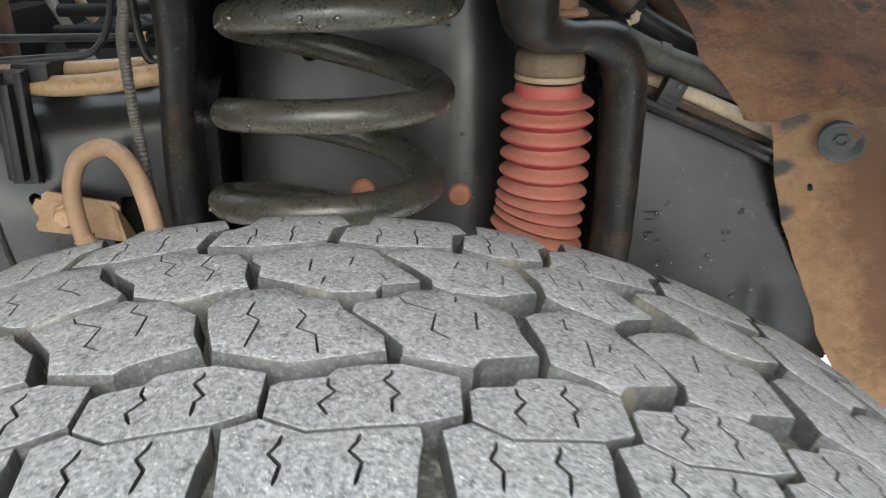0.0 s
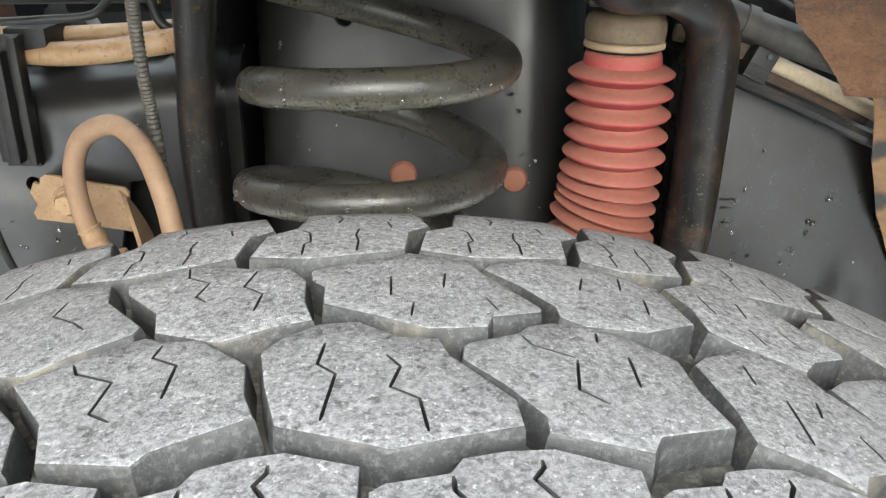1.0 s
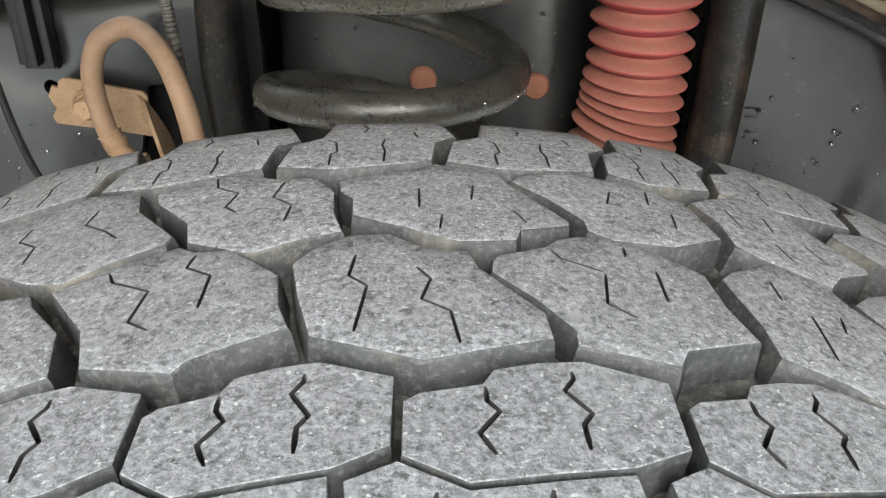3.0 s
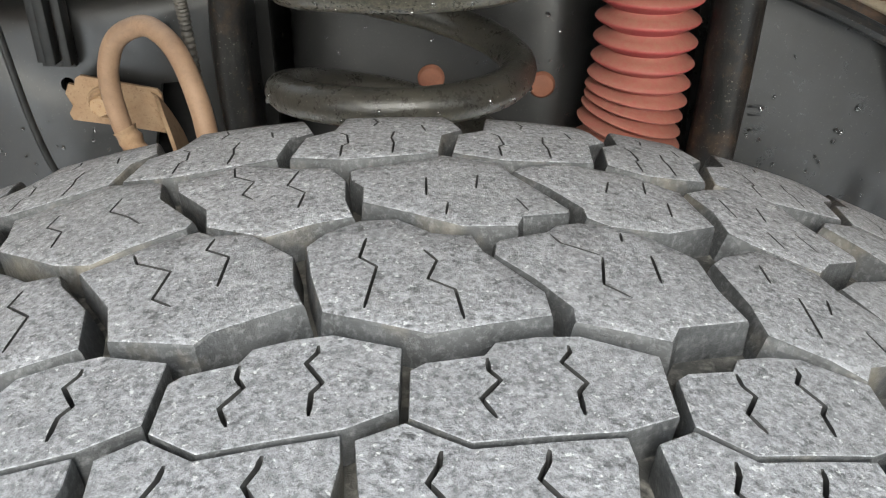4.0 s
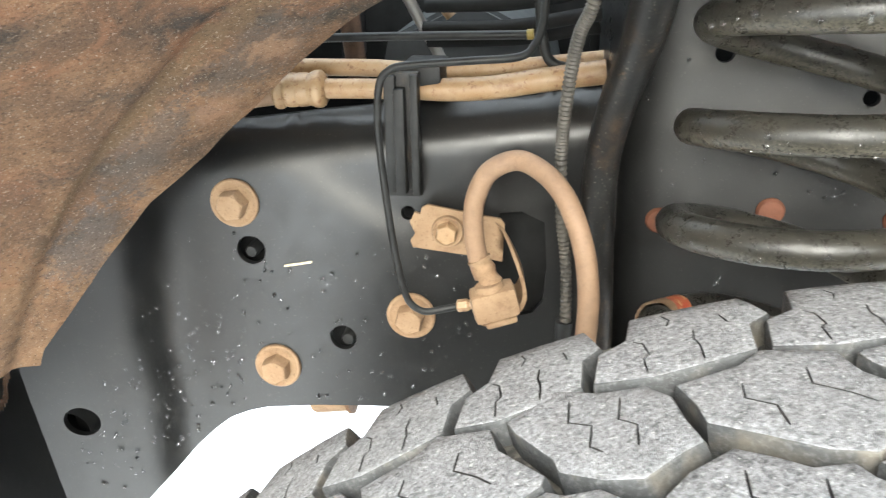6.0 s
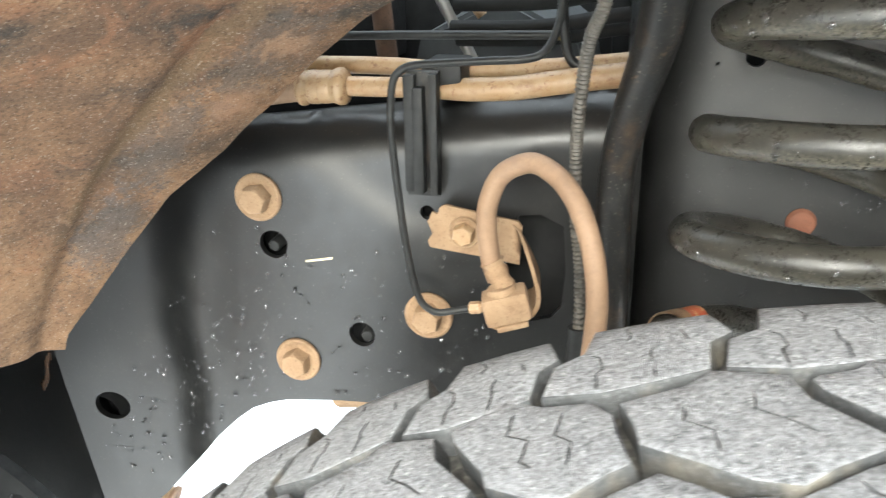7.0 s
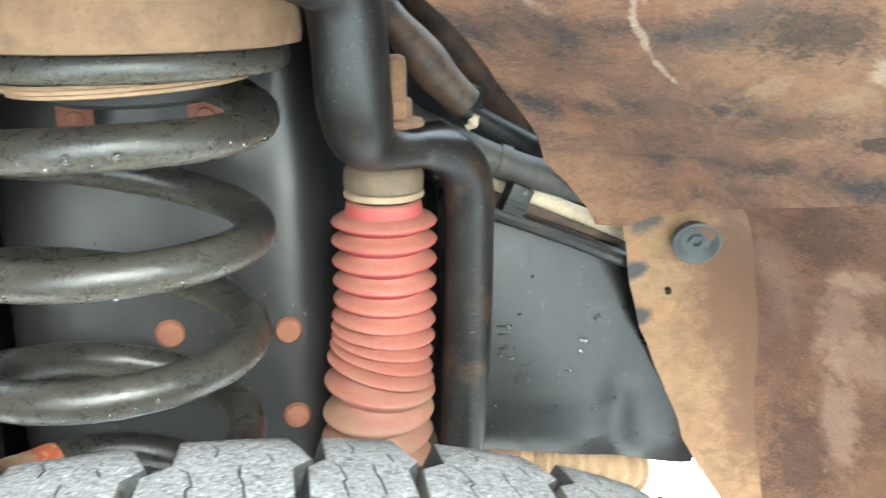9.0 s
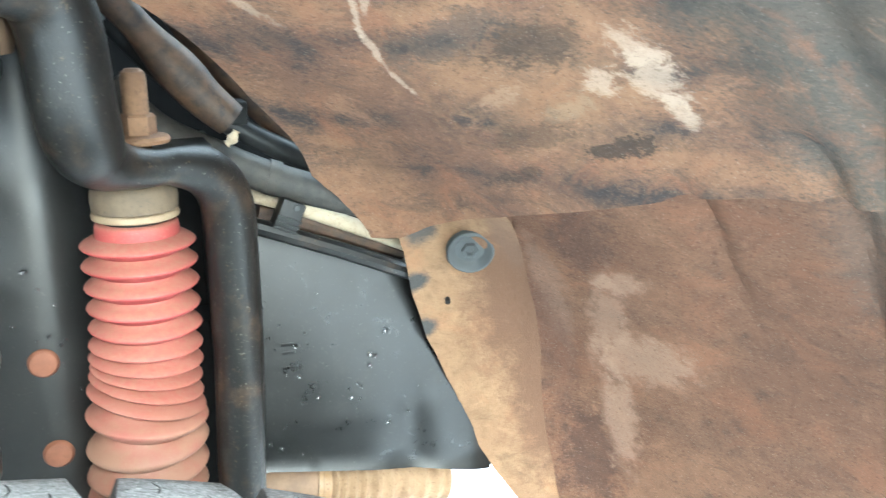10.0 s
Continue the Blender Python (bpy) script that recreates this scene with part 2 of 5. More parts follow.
TREAD = make_tread()
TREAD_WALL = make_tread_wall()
GROOVE = make_groove()
PAINT = make_black_paint(film=1.2, spec=0.45)
PAINT_DULL = make_black_paint("dull_black_bracket_paint", 0.45, 0.40, 0.05, 0.4, 1.2, 0.45, 0.45)
PAINT_RAIL = make_black_paint("dusty_black_rail_paint", 0.15, 0.33, 0.04, 0.06, 1.2, spec=0.68)
PAINT_FILM = make_black_paint("dust_filmed_black_paint", 0.16, 0.41, 0.02, 0.05, 2.3, spec=0.75)
COIL = make_spring_coat()
SOOTY, CRUST, DUSTY, UMBER, BARE, PINKISH = (0.03, 0.028, 0.027), (0.43, 0.325, 0.250), (0.275, 0.175, 0.115), (0.058, 0.035, 0.029), (0.06, 0.064, 0.068), (0.285, 0.182, 0.130)
LINER_L = make_liner("tan_felt_liner", (0.260, 0.158, 0.094), (0.158, 0.096, 0.061), (0.042, 0.043, 0.041), 0.0, ((0.885, 0.010, 0.8), (0.836, 0.011, 0.85), (0.797, 0.009, 0.7), (0.749, 0.010, 0.75), (0.70, 0.012, 0.6)),
    ((-38.0, 0.545, 0.045, 0.020, 0, (0.115, 0.098, 0.086), 0.6), (-47.0, 0.535, 0.040, 0.016, 0, (0.12, 0.102, 0.09), 0.55), (-55.0, 0.535, 0.035, 0.016, 0, (0.11, 0.097, 0.09), 0.65),
     (-37.0, 0.552, 0.014, 0.012, 0, (0.34, 0.20, 0.12), 0.6), (-42.5, 0.555, 0.012, 0.014, 0, (0.33, 0.19, 0.12), 0.6),
     (-44.0, 0.513, 0.110, 0.006, 4, (0.15, 0.10, 0.06), 0.8)), 0.4, False)
LINER_R = make_liner("brown_felt_liner", (0.225, 0.128, 0.079), (0.155, 0.089, 0.062), (0.040, 0.039, 0.041), 2.3, ((0.925, 0.012, 0.8), (0.886, 0.011, 0.85), (0.846, 0.011, 0.9), (0.808, 0.009, 0.9), (0.775, 0.006, 0.5)),
    ((33.0, 0.470, 0.050, 0.05, 0, (0.29, 0.17, 0.095), 0.35), (30.7, 0.447, 0.014, 0.022, 15, SOOTY, 0.6), (28.0, 0.475, 0.010, 0.030, 10, (0.07, 0.06, 0.055), 0.6), (38.8, 0.464, 0.007, 0.016, 10, SOOTY, 0.8), (35.8, 0.500, 0.010, 0.022, 8, SOOTY, 0.45), (38.5, 0.53, 0.006, 0.014, 0, SOOTY, 0.4),
     (33.2, 0.411, 0.014, 0.009, 0, CRUST, 0.55), (35.2, 0.415, 0.018, 0.010, 8, CRUST, 0.6), (37.6, 0.419, 0.011, 0.005, 8, CRUST, 0.6), (34.3, 0.440, 0.008, 0.007, 0, CRUST, 0.6), (35.2, 0.466, 0.006, 0.012, 0, (0.25, 0.18, 0.12), 0.4), (32.6, 0.492, 0.006, 0.012, 0, DUSTY, 0.6),
     (24.2, 0.4935, 0.013, 0.0019, 51, CRUST, 0.6), (24.0, 0.4820, 0.012, 0.0017, 58, CRUST, 0.5), (26.1, 0.510, 0.014, 0.0019, 34, CRUST, 0.6), (28.5, 0.5207, 0.013, 0.0018, 15, CRUST, 0.55), (19.5, 0.522, 0.014, 0.0030, 10, CRUST, 0.4)), 0.12, True, 0.55)
LINER_LOW = make_liner("reddish_felt_liner", (0.176, 0.098, 0.062), (0.120, 0.065, 0.043), (0.06, 0.042, 0.034), 5.1, ((0.70, 0.012, 0.35), (0.60, 0.015, 0.3)),
    ((45.8, 0.548, 0.036, 0.020, 30, UMBER, 0.6), (51.0, 0.602, 0.060, 0.010, 17, (0.205, 0.135, 0.102), 0.4), (56.0, 0.626, 0.075, 0.011, 10, (0.095, 0.053, 0.040), 0.5), (70.5, 0.632, 0.062, 0.018, 8, UMBER, 0.65), (50.6, 0.543, 0.011, 0.018, 0, PINKISH, 0.55),
     (54.2, 0.572, 0.046, 0.013, 28, PINKISH, 0.5), (58.9, 0.568, 0.025, 0.038, 0, PINKISH, 0.55), (66.0, 0.605, 0.052, 0.011, 8, PINKISH, 0.6),
     (50.0, 0.380, 0.05, 0.03, 0, (0.09, 0.07, 0.058), 0.45)), 0.12, True, 0.6, 0.9)
FLANGE = make_liner("tan_dusted_flange", (0.285, 0.180, 0.106), (0.245, 0.150, 0.090), (0.12, 0.08, 0.05), 3.0, (),
    ((50.0, 0.622, 0.075, 0.027, 18, (0.145, 0.083, 0.054), 0.95), (62.0, 0.640, 0.095, 0.0190, 6, (0.145, 0.083, 0.054), 0.95), (44.0, 0.595, 0.040, 0.010, 20, (0.15, 0.096, 0.07), 0.6),
     (44.4, 0.6585, 0.0085, 0.0050, 0, BARE, 0.95), (49.2, 0.6680, 0.0095, 0.0045, 0, BARE, 0.95), (40.5, 0.640, 0.0120, 0.0090, 10, BARE, 0.85)), 0.05, False, 0.3, 0.45)
BOOT = make_boot()
TAN = make_mud("tan_road_dust", (0.325, 0.220, 0.134), (0.26, 0.165, 0.096), (0.16, 0.09, 0.05))
HOSE = make_mud("dusty_rubber_hose", (0.28, 0.180, 0.113), (0.225, 0.142, 0.088), (0.185, 0.115, 0.075), 0.65, 500, 0.5)
PIPE_TAN = make_mud("stained_aluminium_pipe", (0.37, 0.255, 0.15), (0.31, 0.185, 0.09), (0.15, 0.06, 0.025), 0.45, 190, 0.85)
CREAM = make_mud("cream_coated_pipe", (0.46, 0.38, 0.27), (0.38, 0.30, 0.20), (0.2, 0.13, 0.08), 0.5)
GRIME = make_mud("oily_brown_grime", (0.105, 0.058, 0.032), (0.034, 0.023, 0.017), (0.020, 0.016, 0.013), 0.6, 140, 0.8)
BAR_DUST = make_mud("dusty_black_bar", (0.062, 0.055, 0.046), (0.030, 0.029, 0.027), (0.016, 0.015, 0.014), 0.6, 260, 0.7)
RUST = make_mud("rust", (0.125, 0.068, 0.04), (0.08, 0.044, 0.027), (0.03, 0.02, 0.015))
RUST_NUT = make_mud("tan_rusted_steel", (0.23, 0.130, 0.072), (0.14, 0.075, 0.042), (0.05, 0.03, 0.02))
RUST_PLUG = make_mud("orange_rusted_plug", (0.26, 0.105, 0.06), (0.19, 0.072, 0.042), (0.18, 0.07, 0.04), 0.7)
SEAT_DIRT = make_mud("dusted_spring_cup", (0.190, 0.118, 0.066), (0.135, 0.080, 0.045), (0.09, 0.06, 0.038))
RUBBER = make_plain("black_isolator_rubber", (0.020, 0.020, 0.020), 0.7, 0.0, 0.6)
PLASTIC = make_plain("black_plastic", (0.009, 0.0095, 0.0095), 0.45, 0.0, 0.7, 0.3)
CONDUIT = make_mud("grey_dusted_conduit", (0.095, 0.085, 0.070), (0.050, 0.046, 0.040), (0.025, 0.022, 0.02), 0.6)
# black of bay parts, also used as painted shade in holes and gaps
BLACK = make_plain("part_and_shade_black", (0.006, 0.006, 0.006), 0.7, 0.0, 0.4, 0.2)
STEEL = make_plain("dull_steel", (0.30, 0.29, 0.27), 0.5, 0.6)
CAP = make_mud("pale_dusted_cap", (0.160, 0.114, 0.072), (0.100, 0.074, 0.050), (0.05, 0.042, 0.033), 0.75)
CAP_RING = make_mud("cream_cap_ring", (0.33, 0.25, 0.16), (0.25, 0.18, 0.115), (0.2, 0.14, 0.09), 0.7)
BODY = make_plain("dark_body_paint", (0.05, 0.05, 0.055), 0.4)
GROUND = make_ground()
GREY = make_plain("blue_grey_plastic", (0.040, 0.044, 0.046), 0.6, 0.0, 0.4)
LABEL_RED = make_mud("red_label_paper", (0.38, 0.055, 0.03), (0.40, 0.13, 0.06), (0.60, 0.48, 0.24), 0.55, 200, 0.9)
YELLOW = make_plain("yellow_cap", (0.22, 0.16, 0.03), 0.5)
WHITE = make_plain("pale_clip", (0.62, 0.52, 0.36), 0.6)


def make_drop():
    k = Nodes("water_drop")
    m = k.done((0.95, 0.97, 1.0), 0.0)
    k.b.inputs["Transmission Weight"].default_value = 0.985
    k.b.inputs["IOR"].default_value = 1.55
    k.b.inputs["Coat Weight"].default_value = 1.0
    k.b.inputs["Coat Roughness"].default_value = 0.0
    return m


DROP = make_drop()


# ---- mesh helpers ----
def finish(bm, name, material, parent=None, label="", smooth=True, sharp=35):
    bmesh.ops.recalc_face_normals(bm, faces=bm.faces)
    me = bpy.data.meshes.new(name)
    bm.to_mesh(me)
    bm.free()
    me.materials.append(material)
    if smooth:
        me.polygons.foreach_set("use_smooth", [True] * len(me.polygons))
        me.set_sharp_from_angle(angle=radians(sharp))
    ob = new(name, me)
    if parent:
        ob.parent = parent
    if label:
        tagged(ob, label)
    return ob


def part(name, bm, material, parent, label="", smooth=True, sharp=35):
    return finish(bm, name, material, parent, label, smooth, sharp)


def thing(name, label, category, group="", at=(0, 0, 0), kind=""):
    e = new(name)
    e.empty_display_size = 0.02
    e.location = at
    return tagged(e, label, category, group, kind)


def sub(name, bm, material, parent, label="", smooth=True, sharp=35):
    """A part under a thing whose base is off the origin: the mesh is given in world places."""
    ob = finish(bm, name, material, None, label, smooth, sharp)
    ob.parent = parent
    ob.matrix_parent_inverse = parent.matrix_basis.inverted()
    return ob


def smooth_line(pts, steps=8, closed=False):
    """Catmull-Rom through the points."""
    p = [Vector(q) for q in pts]
    out = []
    n = len(p)
    for i in range(n - 1):
        a, b, c, d = p[max(i - 1, 0)], p[i], p[i + 1], p[min(i + 2, n - 1)]
        for s in range(steps):
            t = s / steps
            out.append(0.5 * ((2 * b) + (c - a) * t + (2 * a - 5 * b + 4 * c - d) * t * t + (3 * b - a - 3 * c + d) * t ** 3))
    out.append(p[-1])
    return out


def tube(line, radius, segs=16, bm=None, cap=True, ripple=None):
    """A tube along a line of points; radius: one number or a function of 0..1."""
    bm = bm or bmesh.new()
    n = len(line)
    up = Vector((0, 0, 1))
    rings = []
    side = None
    for i, p in enumerate(line):
        d = (line[min(i + 1, n - 1)] - line[max(i - 1, 0)]).normalized()
        if side is None:
            side = d.cross(up if abs(d.z) < 0.9 else Vector((1, 0, 0))).normalized()
        side = (side - d * side.dot(d)).normalized()
        other = d.cross(side)
        r = radius(i / (n - 1)) if callable(radius) else radius
        ring = []
        for s in range(segs):
            a = 2 * math.pi * s / segs
            rr = r * (1 + (ripple(i, s) if ripple else 0))
            ring.append(bm.verts.new(p + side * (rr * math.cos(a)) + other * (rr * math.sin(a))))
        rings.append(ring)
    for a, b in zip(rings, rings[1:]):
        for s in range(segs):
            bm.faces.new((a[s], a[(s + 1) % segs], b[(s + 1) % segs], b[s]))
    if cap:
        bm.faces.new(rings[0][::-1])
        bm.faces.new(rings[-1])
    return bm


def lathe(profile, m=None, segs=48, bm=None, cap=True):
    """A turned shape: (radius, height) pairs round local z, at the pose m."""
    bm = bm or bmesh.new()
    m = m or Matrix()
    rings = []
    for r, h in profile:
        rings.append([bm.verts.new(m @ Vector((r * math.cos(2 * math.pi * s / segs), r * math.sin(2 * math.pi * s / segs), h))) for s in range(segs)])
    for a, b in zip(rings, rings[1:]):
        for s in range(segs):
            bm.faces.new((a[s], a[(s + 1) % segs], b[(s + 1) % segs], b[s]))
    if cap:
        bm.faces.new(rings[0][::-1])
        bm.faces.new(rings[-1])
    return bm


def box(lo, hi, bevel=0.001, bm=None, m=None):
    own = bmesh.new()
    bmesh.ops.create_cube(own, size=1)
    for v in own.verts:
        v.co = Vector([lo[i] + (v.co[i] + 0.5) * (hi[i] - lo[i]) for i in range(3)])
    if bevel:
        bmesh.ops.bevel(own, geom=own.edges[:], offset=bevel, segments=2, profile=0.6, affect="EDGES")
    if m:
        bmesh.ops.transform(own, matrix=m, verts=own.verts)
    if bm is None:
        return own
    me = bpy.data.meshes.new("tmp")
    own.to_mesh(me)
    own.free()
    bm.from_mesh(me)
    bpy.data.meshes.remove(me)
    return bm


def inside(p, poly):
    c = False
    n = len(poly)
    for i in range(n):
        a, b = poly[i], poly[i - 1]
        if (a[1] > p[1]) != (b[1] > p[1]) and p[0] < (b[0] - a[0]) * (p[1] - a[1]) / (b[1] - a[1]) + a[0]:
            c = not c
    return c


def offset(poly, d):
    """The outline moved inwards by d (counter-clockwise outlines)."""
    out = []
    n = len(poly)
    for i in range(n):
        p, a, b = Vector(poly[i]), Vector(poly[i - 1]), Vector(poly[(i + 1) % n])
        e1, e2 = (p - a).normalized(), (b - p).normalized()
        n1, n2 = Vector((-e1.y, e1.x)), Vector((-e2.y, e2.x))
        m = n1 + n2
        k = max(0.45, m.dot(n1))
        q = p + m / m.length * d * min(1.8, m.length / k)
        out.append((q.x, q.y))
    return out


def ccw(poly):
    s = sum(a[0] * b[1] - b[0] * a[1] for a, b in zip(poly, poly[1:] + poly[:1]))
    return list(poly) if s > 0 else list(poly)[::-1]


def circle(x, y, r, n=20, ry=None):
    return [(x + r * math.cos(2 * math.pi * i / n), y + (ry or r) * math.sin(2 * math.pi * i / n)) for i in range(n)]


def dense(poly, step):
    out = []
    for a, b in zip(poly, poly[1:] + poly[:1]):
        k = max(1, round(math.dist(a, b) / step))
        out += [(a[0] + (b[0] - a[0]) * i / k, a[1] + (b[1] - a[1]) * i / k) for i in range(k)]
    return out


def dense_line(line, step):
    out = []
    for a, b in zip(line, line[1:]):
        k = max(1, round(math.dist(a, b) / step))
        out += [(a[0] + (b[0] - a[0]) * i / k, a[1] + (b[1] - a[1]) * i / k) for i in range(k)]
    return out + [line[-1]]


def filled(outer, holes=(), step=0.0):
    """Triangles inside an outline with holes: places, loops of numbers, triangles."""
    from mathutils.geometry import delaunay_2d_cdt
    pts, edges, loops = [], [], []
    for loop in (outer, *holes):
        k = len(pts)
        pts += [Vector(p) for p in loop]
        edges += [(k + i, k + (i + 1) % len(loop)) for i in range(len(loop))]
        loops.append(list(range(k, k + len(loop))))
    if step:
        xs, ys = [p[0] for p in outer], [p[1] for p in outer]
        y = min(ys) + step * 0.5
        row = 0
        while y < max(ys):
            x = min(xs) + step * (0.5 if row % 2 else 0.25)
            while x < max(xs):
                if inside((x, y), outer) and not any(inside((x, y), h) for h in holes):
                    if min((Vector((x, y)) - q).length for q in pts[:loops[-1][-1] + 1]) > step * 0.45:
                        pts.append(Vector((x, y)))
                x += step
            y += step * 0.87
            row += 1
    vs, _, fs, ov, _, _ = delaunay_2d_cdt(pts, edges, [], 0, 1e-7)
    back = {}
    for i, o in enumerate(ov):
        for q in o:
            back[q] = i
    keep = []
    for f in fs:
        c = sum((vs[i] for i in f), Vector((0, 0))) / len(f)
        if inside(c, outer) and not any(inside(c, h) for h in holes):
            keep.append(f)
    return vs, [[back[i] for i in lp] for lp in loops], keep


def sheet(outer, holes, step, lift, depth, thick=0.004):
    """A pressed sheet over (x, z) with y = lift(x, z), whose edges and holes turn back by depth."""
    vs, loops, fs = filled(outer, holes, step)
    bm = bmesh.new()
    bv = [bm.verts.new((v[0], lift(v[0], v[1]), v[1])) for v in vs]
    for f in fs:
        bm.faces.new([bv[i] for i in f])
    for k, lp in enumerate(loops):
        d = depth if k == 0 else thick
        low = [bm.verts.new(bv[i].co + Vector((0, d, 0))) for i in lp]
        for i in range(len(lp)):
            j = (i + 1) % len(lp)
            bm.faces.new((bv[lp[i]], bv[lp[j]], low[j], low[i]))
    for v in [v for v in bm.verts if not v.link_faces]:
        bm.verts.remove(v)
    return bm


def interp(x, xs, ys):
    return float(np.interp(x, xs, ys))


def hexagon_bolt(at, r_washer, r_hex, h, normal=(0, -1, 0), turn=0.0):
    """Flange, and hexagon head with a domed top, on a face whose outward normal is given."""
    m = Matrix.Translation(at) @ Vector(normal).to_track_quat("Z", "Y").to_matrix().to_4x4() @ Matrix.Rotation(turn, 4, "Z")
    bm = lathe([(r_washer, 0), (r_washer, 0.0024), (r_washer * 0.95, 0.0034), (r_washer * 0.88, 0.0034), (r_washer * 0.80, 0.0022), (r_hex * 1.02, 0.0016)], m, 32, cap=True)
    head = lathe([(r_hex, 0.001), (r_hex, h * 0.80), (r_hex * 0.90, h * 0.97), (r_hex * 0.62, h), (r_hex * 0.58, h - 0.0008)], m, 6)
    lathe([(r_hex * 0.80, h - 0.001), (r_hex * 0.78, h + 0.0006), (r_hex * 0.3, h + 0.0010)], m, 24, head)
    return bm, head


# ---- ground and the body round the wheel well ----
bm = bmesh.new()
n = 24
for i in range(n + 1):
    for j in range(n + 1):
        fx, fy = i / n * 2 - 1, j / n * 2 - 1
        bm.verts.new((400 * fx * abs(fx) ** 1.5, 400 * fy * abs(fy) ** 1.5, -0.108))
bm.verts.ensure_lookup_table()
for i in range(n):
    for j in range(n):
        a = i * (n + 1) + j
        bm.faces.new((bm.verts[a], bm.verts[a + n + 1], bm.verts[a + n + 2], bm.verts[a + 1]))
tagged(finish(bm, "ground", GROUND), "pale bright ground under the vehicle", "ground", kind="structure")

X0, Y0, ZC, RT, YAW = -0.0565, 0.25, 0.3695, 0.440, 0.08
PY = [0.10, 0.30, 0.40, 0.45, 0.50, 0.55, 0.60, 0.64, 0.665, 0.70]
PR = [0.645, 0.64, 0.628, 0.608, 0.582, 0.556, 0.532, 0.505, 0.45, 0.37]


FY = [0.10 + 0.60 * i / 120 for i in range(121)]
FR = [sum(float(np.interp(min(0.70, max(0.10, y + d)), PY, PR)) for d in (-0.016, -0.011, -0.006, -0.002, 0.002, 0.006, 0.011, 0.016)) / 8 for y in FY]
DENTS = [(-34.0, 0.509, -66.0, 0.522, 0.010, 0.007), (43.3, 0.455, 51.1, 0.472, 0.007, 0.006), (41.8, 0.368, 53.5, 0.405, 0.008, 0.007), (30.0, 0.30, 52.0, 0.37, 0.012, 0.006)]


def liner_point(phi, y, off=0.0):
    """On the wheel arch, which is turned about the wheel's axis: angle in degrees from the top, place along the axis."""
    slope = (interp(y + 0.008, FY, FR) - interp(y - 0.008, FY, FR)) / 0.016
    size = math.hypot(1, slope)
    r = interp(y, FY, FR) + off / size
    at = y - off * slope / size
    w = noise.noise(Vector((phi * 0.07, y * 9, 1.7))) * 0.004 + noise.noise(Vector((phi * 0.25, y * 30, 4.0))) * 0.0012
    for f0, y0, f1, y1, wide, deep in DENTS:
        t = max(0.0, min(1.0, (phi - f0) / (f1 - f0)))
        g = abs(y - (y0 + (y1 - y0) * t)) / wide
        away = max(0.0, f0 - phi, phi - f1) if f1 > f0 else max(0.0, phi - f0, f1 - phi)
        w += deep * math.exp(-g * g - (away / 2.0) ** 2)
    a = radians(phi)
    return Vector((X0 + (r + w) * math.sin(a), at, ZC + (r + w) * math.cos(a)))


# plain panels that close the engine bay
bm = box((-1.1, 0.095, 1.10), (1.1, 0.66, 1.12), 0)
tagged(finish(bm, "engine_cover", BODY), "dark panel over the wheel arch", "body panel", kind="structure")
bm = box((-1.1, 0.96, 0.66), (1.1, 0.98, 1.10), 0)
tagged(finish(bm, "engine_bay_wall", BLACK), "black wall closing the engine bay behind", "body panel", kind="structure")
bm = box((-1.1, 0.11, 0.10), (-1.08, 0.96, 1.10), 0)
tagged(finish(bm, "bay_wall_front", BLACK), "black wall closing the bay", "body panel", kind="structure")
bm = box((1.08, 0.11, 0.30), (1.1, 0.96, 1.10), 0)
tagged(finish(bm, "bay_wall_rear", BLACK), "black wall closing the bay", "body panel", kind="structure")
# out-of-view wall, added so the front of the rail reflects something dark
bm = box((-0.92, 0.11, 0.02), (-0.90, 0.70, 1.08), 0)
tagged(finish(bm, "unseen_dark_wall", BLACK), "unseen black wall ahead of the wheel, added to darken the rail's reflection", "body panel", kind="structure")
bm = box((-1.08, 0.76, 0.655), (1.08, 0.96, 0.66), 0)
tagged(finish(bm, "engine_undertray", BLACK), "black tray under the engine bay", "body panel", kind="structure")

arch = [(X0 + 0.652 * math.sin(radians(a)), ZC + 0.652 * math.cos(radians(a))) for a in range(-98, 99, 4)]
bm = sheet(ccw([(-1.08, 0.27)] + arch + [(1.08, 0.27), (1.08, 1.10), (-1.08, 1.10)]), [], 0.12, lambda x, z: 0.10, 0.012)
tagged(finish(bm, "fender", BODY), "dark painted fender round the wheel opening", "body panel", kind="structure")

# ---- wheel arch liner ----
LE = [(-95, 0.62), (-80, 0.60), (-67, 0.535), (-65, 0.534), (-59, 0.548), (-51.4, 0.559), (-46.7, 0.578), (-42, 0.582), (-38, 0.582), (-29, 0.574), (-20, 0.555), (-8, 0.535), (8, 0.532), (14.7, 0.546), (17.4, 0.566), (22.9, 0.607), (30.2, 0.642), (37.5, 0.651)]
LOW = [(36, 0.640), (39.2, 0.644), (45.4, 0.658), (50.5, 0.6655), (56, 0.6695), (63.6, 0.6720), (70, 0.6700), (74.5, 0.665), (95, 0.655)]


